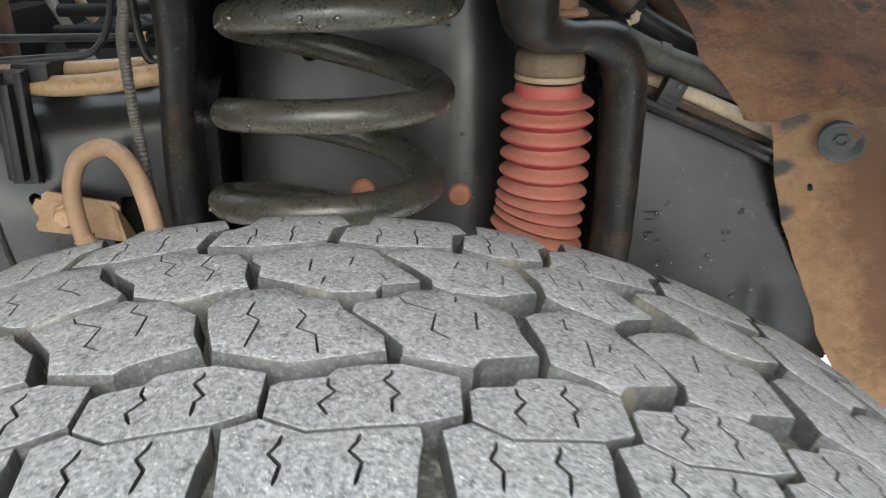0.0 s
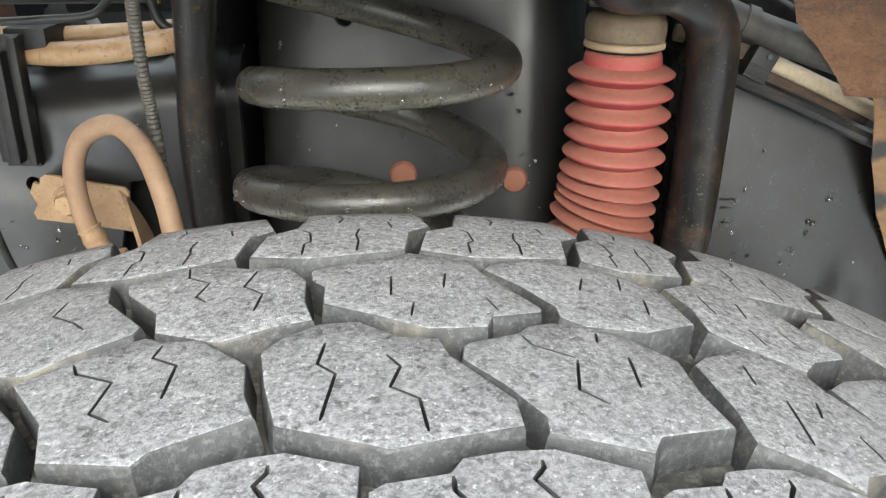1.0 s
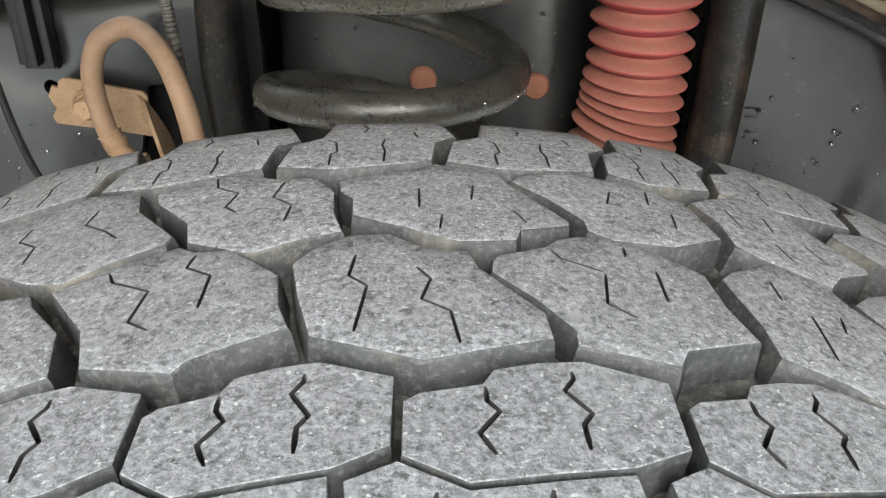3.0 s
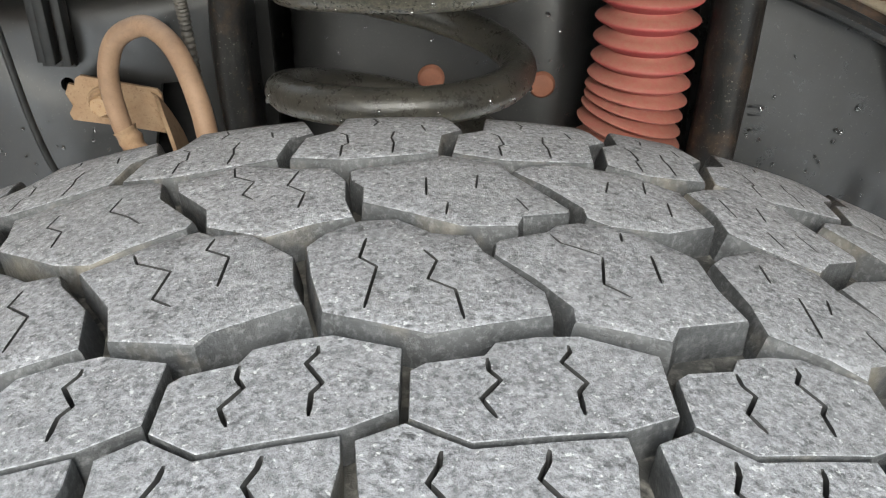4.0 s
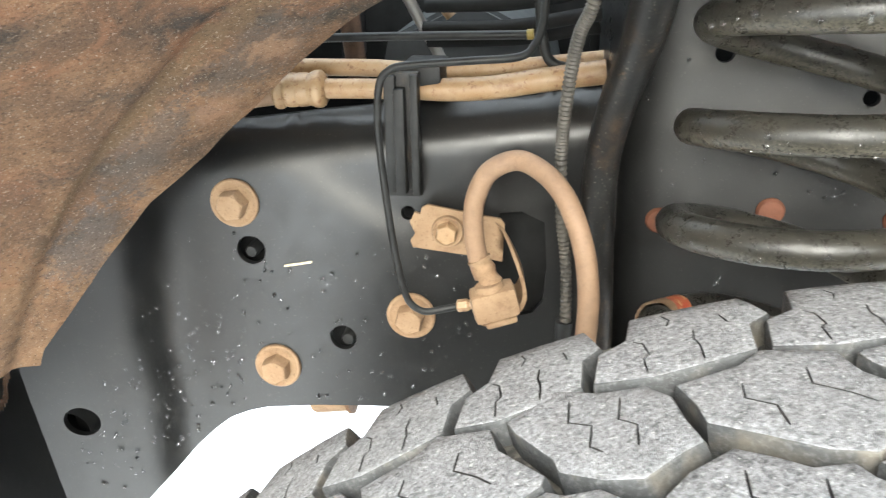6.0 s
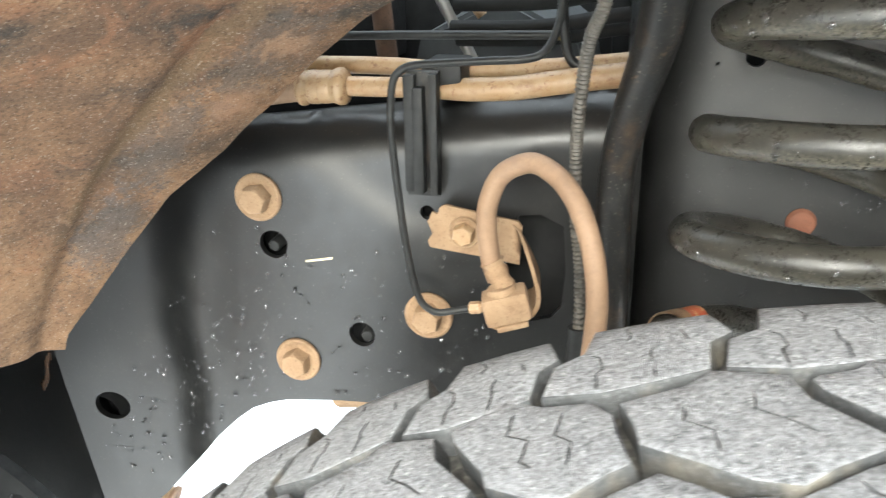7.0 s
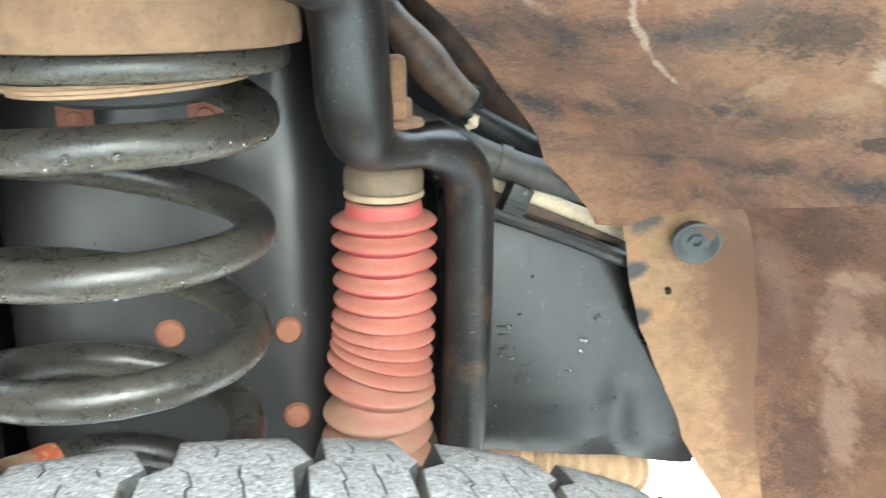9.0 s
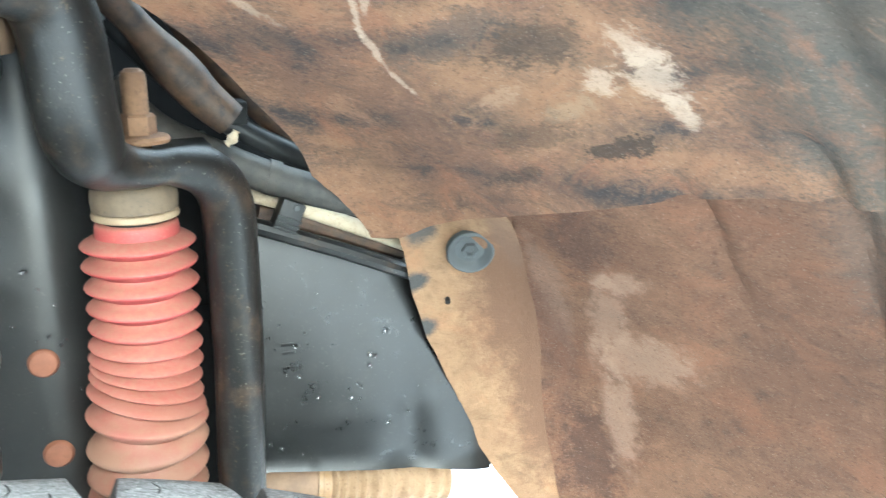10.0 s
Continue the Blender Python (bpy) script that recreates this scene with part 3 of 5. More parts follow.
def liner_grid(rows, off, edge=0.004, curl=0.0):
    """Rows of (angle, place along the axis) points, the first of each on the inner edge."""
    bm = bmesh.new()
    lift = [off - curl * max(0.0, 1 - (len(rows) - 1 - j) / 8) ** 2 for j in range(len(rows))]
    grid = [[bm.verts.new(liner_point(f, y, o)) for f, y in row] for row, o in zip(rows, lift)]
    for a, b in zip(grid, grid[1:]):
        for i in range(len(a) - 1):
            bm.faces.new((a[i], a[i + 1], b[i + 1], b[i]))
    rim = [g[0] for g in grid]
    outer = [bm.verts.new(liner_point(row[0][0], row[0][1], off + edge)) for row in rows]
    for i in range(len(rim) - 1):
        bm.faces.new((rim[i], rim[i + 1], outer[i + 1], outer[i]))
    if curl:
        lip = [bm.verts.new(liner_point(f - 0.25, y, off + 0.001)) for f, y in rows[-1]]
        for i in range(len(lip) - 1):
            bm.faces.new((grid[-1][i], grid[-1][i + 1], lip[i + 1], lip[i]))
    return bm


def strip(phi, y_in, y_out=0.13, n=76):
    return [(phi, y_in + (y_out - y_in) * (i / n) ** 1.0) for i in range(n + 1)]


liner = thing("wheel_arch_liner", "dusty brown felt wheel arch liner cut away round the suspension", "wheel arch liner")
rng = random.Random(4)
angles = [-66.5 + i * 0.75 for i in range(int((37.5 + 66.5) / 0.75) + 1)]
for name, sel, mat in (("front_liner_panel", [a for a in angles if a <= -9.5], LINER_L), ("rear_liner_panel", [a for a in angles if a >= -10.3], LINER_R)):
    rows = [strip(a, interp(a, *zip(*LE)) + rng.uniform(-0.0002, 0.0002)) for a in sel]
    if mat is LINER_R:
        for s in range(1, 9):
            rows.append([(37.5 + (interp(y, (0.13, 0.40, 0.504, 0.572, 0.643, 0.651), (46.0, 43.8, 42.3, 41.3, 39.8, 37.6)) - 37.5) * s / 8, y) for _, y in strip(37.5, 0.651)])
    part(name, liner_grid(rows, 0.0, 0.004, 0.005 if mat is LINER_R else 0.0), mat, liner, "tan dusted felt panel" if mat is LINER_L else "brown stained felt panel")
rows = [strip(38.4 + i, interp(38.4 + i, *zip(*LOW)) - 0.004, n=86) for i in range(60)]
ahead = [strip(-67.0 - 1.5 * i, 0.41, n=20) for i in range(22)]
part("front_lower_panel", liner_grid(ahead, 0.003), LINER_L, liner, "tan dusted felt panel")
part("lower_liner_panel", liner_grid([list(r) for r in rows], 0.006), LINER_LOW, liner, "reddish brown stained lower felt panel")

# pale dusted flange of the lower panel, its fastener and notches
rows = []
for i in range(0, 90):
    a = 38.8 + i * 0.5
    e = interp(a, *zip(*LOW))
    e2 = interp(a, (39, 42.6, 46, 50.6, 54.6, 58.6, 63, 68, 73, 86), (0.570, 0.580, 0.595, 0.614, 0.627, 0.637, 0.644, 0.648, 0.650, 0.650))
    rows.append([(a + (0.6 * j / 10), e + 0.0015 + (e2 - e) * j / 10) for j in range(11)])
part("liner_flange", liner_grid(rows, 0.0035), FLANGE, liner, "pale tan dusted flange along the liner's edge")
GP = Vector((0.3022, 0.6200, 0.7385))
GN = Vector((-0.30, -0.90, -0.28)).normalized()


def push_fastener(at, nrm, s=1.0):
    m = Matrix.Translation(at) @ nrm.to_track_quat("Z", "Y").to_matrix().to_4x4()
    r = 0.0195 * s
    dish = lathe([(r, -0.003), (r, 0.0008), (r * 0.97, 0.0020), (r * 0.91, 0.0023), (r * 0.84, 0.0017), (r * 0.70, -0.0014), (r * 0.56, -0.0034), (r * 0.44, -0.0040), (r * 0.02, -0.0041)], m, 40)
    hub = lathe([(r * 0.37, -0.0041), (r * 0.34, -0.0006), (r * 0.31, 0.0), (r * 0.22, 0.0), (r * 0.19, -0.0006), (r * 0.18, -0.0036), (r * 0.02, -0.0036)], m, 6)
    return dish, hub


# no hole is cut: a black disc paints the dark of the pin hole
m = Matrix.Translation((0.2905, 0.6335, 0.6972)) @ Vector((-0.30, -0.90, -0.28)).to_track_quat("Z", "Y").to_matrix().to_4x4()
part("pin_hole", lathe([(0.0021, -0.004), (0.0021, 0.0006), (0.0002, 0.0007)], m, 14), BLACK, liner, "small black disc painting the shade of a pin hole")


# ---- wheel ----
wheel = thing("front_wheel", "worn all-terrain tyre with pale dusty chunky tread blocks", "wheel", at=(X0 + 0.0035, Y0 + 0.001, 0.3355))
wheel.rotation_euler = (0, 0, YAW)


def crown(v):
    a = abs(v)
    return RT - 0.35 * v * v - 5.5 * max(0.0, a - 0.088) ** 2


def wrapped(u, v, h):
    r = crown(v) + h
    return Vector((r * math.sin(u / RT), v, r * math.cos(u / RT)))


def slit(line, w):
    """A thin closed outline round a zigzag line."""
    p = [Vector(q) for q in line]
    left, right = [], []
    for i, q in enumerate(p):
        d = (p[min(i + 1, len(p) - 1)] - p[max(i - 1, 0)]).normalized()
        s = Vector((-d.y, d.x)) * (w if 0 < i < len(p) - 1 else w * 0.5)
        left.append(tuple(q + s))
        right.append(tuple(q - s))
    return ccw(left + right[::-1])


DEPTH = 0.0095


def block_mesh(outline, sipes, width, scale, shrink, round_off):
    """One tread block: crowned top with rounded edge and cut sipes, drafted walls down to the groove."""
    mid = sum(p[0] for p in outline) / len(outline)
    o = ccw([((p[0] - mid) * scale, p[1]) for p in outline])
    o = offset(dense(o, 0.014), shrink)
    top = offset(o, round_off)
    field = offset(top, 0.0007)
    lines = [[q for q in (((p[0] - mid) * scale, p[1]) for p in dense_line(s, 0.002)) if inside(q, field)] for s in sipes]
    holes = [slit(q, width) for q in lines if len(q) > 1]
    vs, loops, fs = filled(top, holes, 0.010)
    bm = bmesh.new()
    bv = [bm.verts.new(wrapped(v[0], v[1], 0.0)) for v in vs]
    for f in fs:
        bm.faces.new([bv[i] for i in f])
    lp = loops[0]
    n = len(lp)
    tops = len(bm.faces)
    foot = offset(o, -0.0011 if round_off > 0.0005 else 0.0002)
    rings = [[bv[i] for i in lp],
             [bm.verts.new(wrapped(*((Vector(top[i]) + Vector(o[i])) / 2), -0.00025)) for i in range(n)],
             [bm.verts.new(wrapped(*o[i], -0.0011)) for i in range(n)],
             [bm.verts.new(wrapped(*foot[i], -DEPTH - 0.0005)) for i in range(n)]]
    for a, b in zip(rings, rings[1:]):
        for i in range(n):
            bm.faces.new((a[i], a[(i + 1) % n], b[(i + 1) % n], b[i]))
    walls = len(bm.faces)
    for lp in loops[1:]:
        low = [bm.verts.new(wrapped(vs[i][0], vs[i][1], -0.0045)) for i in lp]
        for i in range(len(lp)):
            j = (i + 1) % len(lp)
            bm.faces.new((bv[lp[i]], bv[lp[j]], low[j], low[i]))
        bm.faces.new(low)
    # tops, then walls darkened for shade, then black painting the shade in the sipes
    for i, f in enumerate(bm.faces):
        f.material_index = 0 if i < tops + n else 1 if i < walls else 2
    me = bpy.data.meshes.new("tread_block")
    bmesh.ops.recalc_face_normals(bm, faces=bm.faces)
    bm.to_mesh(me)
    bm.free()
    me.materials.append(TREAD)
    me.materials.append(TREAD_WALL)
    me.materials.append(RUBBER)
    me.polygons.foreach_set("use_smooth", [True] * len(me.polygons))
    me.set_sharp_from_angle(angle=radians(40))
    return me, mid * scale


# outlines of the blocks, in metres along and across the tread
INNER = [(0, 0.0625), (0.003, 0.0815), (0.0125, 0.087), (0.0155, 0.1065), (0.0535, 0.1065), (0.059, 0.086), (0.0517, 0.080), (0.0497, 0.0625), (0.034, 0.0592), (0.018, 0.0575)]
INNER_S = [[(0.0170, 0.0590), (0.0170, 0.0705), (0.0190, 0.0725), (0.0180, 0.081), (0.0150, 0.084)], [(0.0340, 0.0605), (0.0345, 0.0715), (0.0335, 0.077), (0.0345, 0.0835)], [(0.0440, 0.091), (0.0455, 0.084)], [(0.0270, 0.090), (0.0285, 0.095), (0.0265, 0.101)]]
SECOND_A = [(-0.0695, 0.0514), (-0.0675, 0.0532), (-0.0571, 0.0557), (-0.0518, 0.0605), (-0.0325, 0.0522), (-0.0218, 0.0512), (-0.0163, 0.0405), (-0.0156, 0.0272), (-0.0128, 0.0161), (-0.0228, 0.0132), (-0.0353, 0.0073), (-0.0529, 0.0168), (-0.0555, 0.0285), (-0.0675, 0.0447)]
SECOND_AS = [[(-0.0526, 0.0580), (-0.0512, 0.0503), (-0.0442, 0.0445), (-0.0463, 0.0357), (-0.0425, 0.0313)], [(-0.0312, 0.0505), (-0.0335, 0.0395), (-0.0276, 0.0333), (-0.0286, 0.0232)]]
SECOND_B = [(-0.0152, 0.0472), (-0.0128, 0.0496), (0.0066, 0.0557), (0.0132, 0.0602), (0.0317, 0.0549), (0.0339, 0.047), (0.0482, 0.0237), (0.0476, 0.0215), (0.034, 0.0173), (0.0319, 0.0114), (0.0171, 0.0100), (-0.0103, 0.0253), (-0.0107, 0.0355), (-0.0144, 0.0407)]
SECOND_BS = [[(0.0078, 0.0418), (0.0076, 0.0287)], [(0.0236, 0.0444), (0.0223, 0.034)], [(0.0137, 0.0244), (0.0127, 0.0164)], [(0.0335, 0.0286), (0.0362, 0.0207)]]
SECOND_C = [(0.0355, 0.0487), (0.0382, 0.0530), (0.052, 0.0593), (0.074, 0.0551), (0.0885, 0.047), (0.0925, 0.0253), (0.0755, 0.0154), (0.059, 0.0152), (0.0528, 0.0194), (0.0528, 0.0254), (0.0445, 0.0384)]
SECOND_CS = [[(0.0650, 0.0474), (0.0622, 0.0381)], [(0.0775, 0.0530), (0.0755, 0.0412)], [(0.0812, 0.0368), (0.0797, 0.0265)]]
SECOND_D = [(0.0915, 0.0486), (0.1003, 0.0553), (0.113, 0.0623), (0.1262, 0.0576), (0.1300, 0.0442), (0.1402, 0.0276), (0.1392, 0.0242), (0.1256, 0.0163), (0.119, 0.0085), (0.1020, 0.0171), (0.0962, 0.0226), (0.0962, 0.0368)]
SECOND_DS = [[(0.1020, 0.0485), (0.1035, 0.0350)], [(0.1150, 0.0480), (0.1140, 0.0370)], [(0.1110, 0.0290), (0.1125, 0.0190)], [(0.1220, 0.0330), (0.1250, 0.0225)]]
SECOND_E = [(-0.1229, 0.0500), (-0.1031, 0.0546), (-0.0953, 0.0617), (-0.0755, 0.0543), (-0.0725, 0.0414), (-0.0580, 0.0215), (-0.0592, 0.0176), (-0.0732, 0.0108), (-0.0819, 0.0045), (-0.0925, 0.0080), (-0.1183, 0.0278), (-0.1193, 0.0372)]
SECOND_ES = [[(-0.1050, 0.0440), (-0.1060, 0.0360), (-0.0990, 0.0300), (-0.0985, 0.0200)], [(-0.0860, 0.0470), (-0.0870, 0.0380), (-0.0790, 0.0310), (-0.0740, 0.0250)]]
SECOND_F = [(-0.1770, 0.055), (-0.1592, 0.0644), (-0.1461, 0.0561), (-0.1318, 0.0532), (-0.1255, 0.0445), (-0.1238, 0.0320), (-0.1210, 0.020), (-0.1276, 0.0169), (-0.1387, 0.0098), (-0.1489, 0.0129), (-0.1610, 0.0212), (-0.1625, 0.0278), (-0.1740, 0.047)]
SECOND_FS = [[(-0.1560, 0.0560), (-0.1570, 0.0440), (-0.1500, 0.0390), (-0.1515, 0.0290), (-0.1480, 0.0250)], [(-0.1400, 0.0510), (-0.1420, 0.0390), (-0.1370, 0.0340), (-0.1380, 0.0240)]]
CENTRE_A = [(-0.0238, 0.0003), (-0.0195, 0.0069), (-0.0108, 0.0133), (-0.0005, 0.0137), (0.0088, 0.0056), (0.0190, 0.0045), (0.0211, -0.0032), (0.0345, -0.0217), (0.0348, -0.0311), (0.0067, -0.0390), (-0.0172, -0.0297), (-0.0213, -0.0138)]
CENTRE_AS = [[(-0.0086, 0.0032), (-0.0099, -0.0066), (-0.0055, -0.0113), (-0.0079, -0.0291)], [(0.0061, -0.0033), (0.0093, -0.0088), (0.0069, -0.0172), (0.0132, -0.0219), (0.0146, -0.0337)]]
CENTRE_B = [(0.0249, 0.0007), (0.0266, 0.0029), (0.0396, 0.0086), (0.0429, 0.0129), (0.0493, 0.0153), (0.0578, 0.0151), (0.0684, 0.0108), (0.0795, 0.0015), (0.0803, -0.0127), (0.0838, -0.0255), (0.0645, -0.0322), (0.0612, -0.0380), (0.0400, -0.0332), (0.0404, -0.0275), (0.0329, -0.0155), (0.0243, -0.0050)]
CENTRE_BS = [[(0.0523, -0.0033), (0.0499, -0.0166), (0.0558, -0.0217)], [(0.0604, 0.0115), (0.0596, 0.0063)], [(0.0661, 0.0003), (0.0653, -0.0136)], [(0.0402, 0.0070), (0.0422, 0.0026), (0.0520, -0.0024)]]
CENTRE_C = [(0.0840, 0.0010), (0.0885, 0.0058), (0.1020, 0.0139), (0.1076, 0.0134), (0.1170, 0.0064), (0.1196, -0.0016), (0.1282, -0.0134), (0.1305, -0.0285), (0.1107, -0.0365), (0.1068, -0.0425), (0.1005, -0.0370), (0.0872, -0.0305), (0.0872, -0.0181)]
CENTRE_CS = [[(0.0983, 0.0045), (0.0978, -0.0053)], [(0.1036, -0.0101), (0.1019, -0.0283)], [(0.1126, -0.0082), (0.1104, -0.0158)], [(0.1175, -0.0208), (0.1193, -0.0300)]]
CENTRE_D = [(0.1220, 0.0010), (0.1300, 0.0082), (0.1460, 0.0165), (0.1563, 0.0155), (0.1770, 0.0049), (0.1770, -0.0120), (0.1765, -0.0260), (0.1560, -0.0340), (0.1515, -0.0400), (0.1315, -0.0368), (0.1340, -0.0270), (0.1265, -0.0090)]
CENTRE_DS = [[(0.1468, -0.0006), (0.1441, -0.0143)], [(0.1600, 0.0011), (0.1592, -0.0102)], [(0.1640, -0.0150), (0.1655, -0.0260)]]
CENTRE_E = [(-0.0831, 0.0006), (-0.0662, 0.0101), (-0.0547, 0.0144), (-0.0498, 0.0109), (-0.0399, 0.0097), (-0.0268, -0.0044), (-0.0252, -0.0176), (-0.0222, -0.0260), (-0.0422, -0.0348), (-0.0446, -0.0385), (-0.0651, -0.0332), (-0.0695, -0.0189)]
CENTRE_ES = [[(-0.0700, 0.0055), (-0.0678, 0.0005), (-0.0573, -0.0061), (-0.0588, -0.0183), (-0.0532, -0.0227)], [(-0.0490, 0.0090), (-0.0501, 0.0030), (-0.0433, -0.0021), (-0.0436, -0.0160)]]
CENTRE_F = [(-0.1345, 0.0010), (-0.1270, 0.0083), (-0.1144, 0.0145), (-0.1049, 0.0076), (-0.0985, 0.0020), (-0.0889, 0.0015), (-0.0862, -0.0045), (-0.0753, -0.0180), (-0.0715, -0.0345), (-0.1005, -0.0425), (-0.1071, -0.0398), (-0.1264, -0.0306), (-0.1309, -0.0167)]
CENTRE_FS = [[(-0.1140, 0.0050), (-0.1150, -0.0050), (-0.1080, -0.0110), (-0.1090, -0.0210), (-0.1060, -0.0270)], [(-0.0970, -0.0030), (-0.0980, -0.0100), (-0.0900, -0.0170), (-0.0905, -0.0310)]]
FOURTH = [(0, -0.0655), (0.0004, -0.0512), (0.0035, -0.0487), (0.0150, -0.0462), (0.0175, -0.0418), (0.0265, -0.0393), (0.0355, -0.0383), (0.0515, -0.0438), (0.0508, -0.0630), (0.0395, -0.0683), (0.0113, -0.0724)]
FOURTH_S = [[(0.0158, -0.0475), (0.0158, -0.0515), (0.0178, -0.0545), (0.0138, -0.0602), (0.0162, -0.0655)], [(0.0325, -0.0400), (0.0325, -0.0447), (0.0303, -0.0482), (0.0343, -0.0545), (0.0323, -0.0575), (0.0323, -0.0640)]]
OUTER = [(-0.0093, -0.0705), (-0.0002, -0.0661), (0.0113, -0.0730), (0.0395, -0.0689), (0.0400, -0.0760), (0.0385, -0.0850), (0.0370, -0.1065), (-0.0065, -0.1065), (-0.0080, -0.0850)]
OUTER_S = [[(0.0060, -0.0740), (0.0055, -0.0775), (0.0035, -0.0815), (0.0065, -0.0860), (0.0055, -0.093)], [(0.0245, -0.0735), (0.0240, -0.0765), (0.0220, -0.0805), (0.0250, -0.0850), (0.0235, -0.093)]]


def pitches(near, step):
    """Places of the blocks round the tyre: those given, and on from both ends at an even step."""
    out = list(near)
    while out[0] - step > -1.34:
        out.insert(0, out[0] - step)
    while out[-1] + step < 1.34:
        out.append(out[-1] + step)
    return out


rows_of_blocks = []
for row, outline, cuts, near, wid, shr, rnd in (
        ("inner", INNER, INNER_S, (-0.197, -0.148, -0.0915, -0.036, 0.0165, 0.068, 0.1060), 0.00038, 0.0002, 0.0009),
        ("fourth", FOURTH, FOURTH_S, (-0.1005, -0.0482, 0.0015, 0.0578, 0.1070), 0.00058, 0.0004, 0.0003),
        ("outer", OUTER, OUTER_S, (-0.1005, -0.0482, 0.0015, 0.0578, 0.1070), 0.00060, 0.0004, 0.0003)):
    full = 0.0535 if row == "inner" else 0.0520
    places = pitches(near, full)
    for i, u in enumerate(places):
        size = round((places[i + 1] - u) / full, 2) if i + 1 < len(places) else 1.0
        rows_of_blocks.append(((row, size), outline, cuts, size, u, wid, shr, rnd))
for row, blocks, wid, left, right in (
        ("second", ((SECOND_F, SECOND_FS), (SECOND_E, SECOND_ES), (SECOND_A, SECOND_AS), (SECOND_B, SECOND_BS), (SECOND_C, SECOND_CS), (SECOND_D, SECOND_DS)), 0.00036, 0.1075, 0.1050),
        ("centre", ((CENTRE_F, CENTRE_FS), (CENTRE_E, CENTRE_ES), (CENTRE_A, CENTRE_AS), (CENTRE_B, CENTRE_BS), (CENTRE_C, CENTRE_CS), (CENTRE_D, CENTRE_DS)), 0.00042, 0.1105, 0.0980)):
    for k, (outline, cuts) in enumerate(blocks):
        rows_of_blocks.append(((row, k), outline, cuts, 1.0, 0.0, wid, -0.0004, 0.0008))
        for way, step in ((-1, left), (1, right)):
            n = 1
            while (k < 2 if way < 0 else k > 3) and n * step < 1.24:
                rows_of_blocks.append(((row, k), outline, cuts, 1.0, way * n * step, wid, -0.0004, 0.0008))
                n += 1
carcass = [(-0.100, 0.215), (-0.112, 0.235), (-0.130, 0.300), (-0.134, 0.345), (-0.127, 0.388), (-0.113, 0.4155)]
base = [(v / 1000, crown(v / 1000) - DEPTH) for v in range(-106, 107, 4)]
prof = carcass + base + [(-v, r) for v, r in carcass[::-1]]
bm = bmesh.new()
m = Matrix.Rotation(math.pi / 2, 4, "X")
lathe([(r, -v) for v, r in prof], m, 240, bm, cap=False)
tyre = part("tyre", bm, GROOVE, wheel, "dark rubber tyre body and groove floors")
built = {}
for key, outline, cuts, size, u, wid, shr, rnd in rows_of_blocks:
    if key not in built:
        built[key] = block_mesh(outline, cuts, wid, size, shr, rnd)
    me, mid = built[key]
    ob = new("tread_block", me)
    ob.parent = tyre
    ob.rotation_euler = (0, (u + mid) / RT, 0)

m = Matrix.Rotation(math.pi / 2, 4, "X")
bm = bmesh.new()
lathe([(0.222, 0.105), (0.215, 0.100), (0.200, 0.090), (0.195, -0.06), (0.210, -0.098), (0.222, -0.105)], m, 96, bm, cap=False)
lathe([(0.197, 0.03), (0.17, 0.045), (0.08, 0.055), (0.03, 0.060)], m, 96, bm)
part("rim", bm, STEEL, wheel, "plain steel rim")

# ---- chassis rails ----
RAIL_Y = 0.640


def rail_y(x, z):
    y = RAIL_Y
    top = 0.7436 + 0.111 * (x + 0.46)
    d = max(0.0, z - (top - 0.034)) / 0.034
    y += 0.028 * d ** 2
    # raised middle field, with a crease running down beside the hose bracket
    ridge = interp(z, (0.5, 0.556, 0.6226, 0.6654, 0.6932, 0.7213), (-0.3005, -0.3005, -0.3053, -0.3355, -0.3784, -0.4169))
    y += 0.006 / (1 + math.exp(-(x - ridge) / 0.011))
    # soft rib near the front end
    c = interp(z, (0.36, 0.50, 0.5656, 0.70), (-0.545, -0.532, -0.540, -0.525))
    y -= 0.0022 * math.exp(-((x - c) / 0.016) ** 2) * interp(z, (0.36, 0.6, 0.7), (1, 1, 0))
    # the front end is joggled back behind the rib
    y += 0.0050 / (1 + math.exp((x - c + 0.008) / 0.0075))
    y -= 0.13 * max(0.0, c - 0.034 - x)
    return y


rail = thing("frame_rail", "black painted pressed steel chassis rail with drops and dust", "chassis rail", "chassis rails", (-0.4, 0.64, 0.6))
outline = [(-0.653, 0.352), (-0.640, 0.349), (-0.615, 0.358), (-0.590, 0.382), (-0.571, 0.404), (-0.551, 0.4266), (-0.525, 0.458), (-0.505, 0.478), (-0.489, 0.4912), (-0.472, 0.499), (-0.456, 0.5038), (-0.41, 0.5093), (-0.366, 0.512), (-0.28, 0.515), (-0.178, 0.515), (-0.178, 0.7745), (-0.296, 0.7616), (-0.46, 0.7436), (-0.50, 0.7390), (-0.56, 0.725), (-0.690, 0.68)]
RECESS = [(-0.262, 0.682), (-0.246, 0.684), (-0.229, 0.676), (-0.2265, 0.640), (-0.2287, 0.612), (-0.236, 0.602), (-0.256, 0.596), (-0.275, 0.590), (-0.279, 0.610), (-0.272, 0.640)]
holes = [circle(-0.4547, 0.6465, 0.0118), circle(-0.3854, 0.5742, 0.0108), circle(-0.6280, 0.4760, 0.0165, 24, 0.0145), circle(-0.3305, 0.680, 0.0055, 14), RECESS]
bm = sheet(dense(outline, 0.008), holes, 0.0085, rail_y, 0.006, 0.006)
sub("web", bm, PAINT_RAIL, rail)
# black sheet behind the web paints the shade seen through its holes
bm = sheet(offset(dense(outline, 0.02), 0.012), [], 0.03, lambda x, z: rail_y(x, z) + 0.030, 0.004)
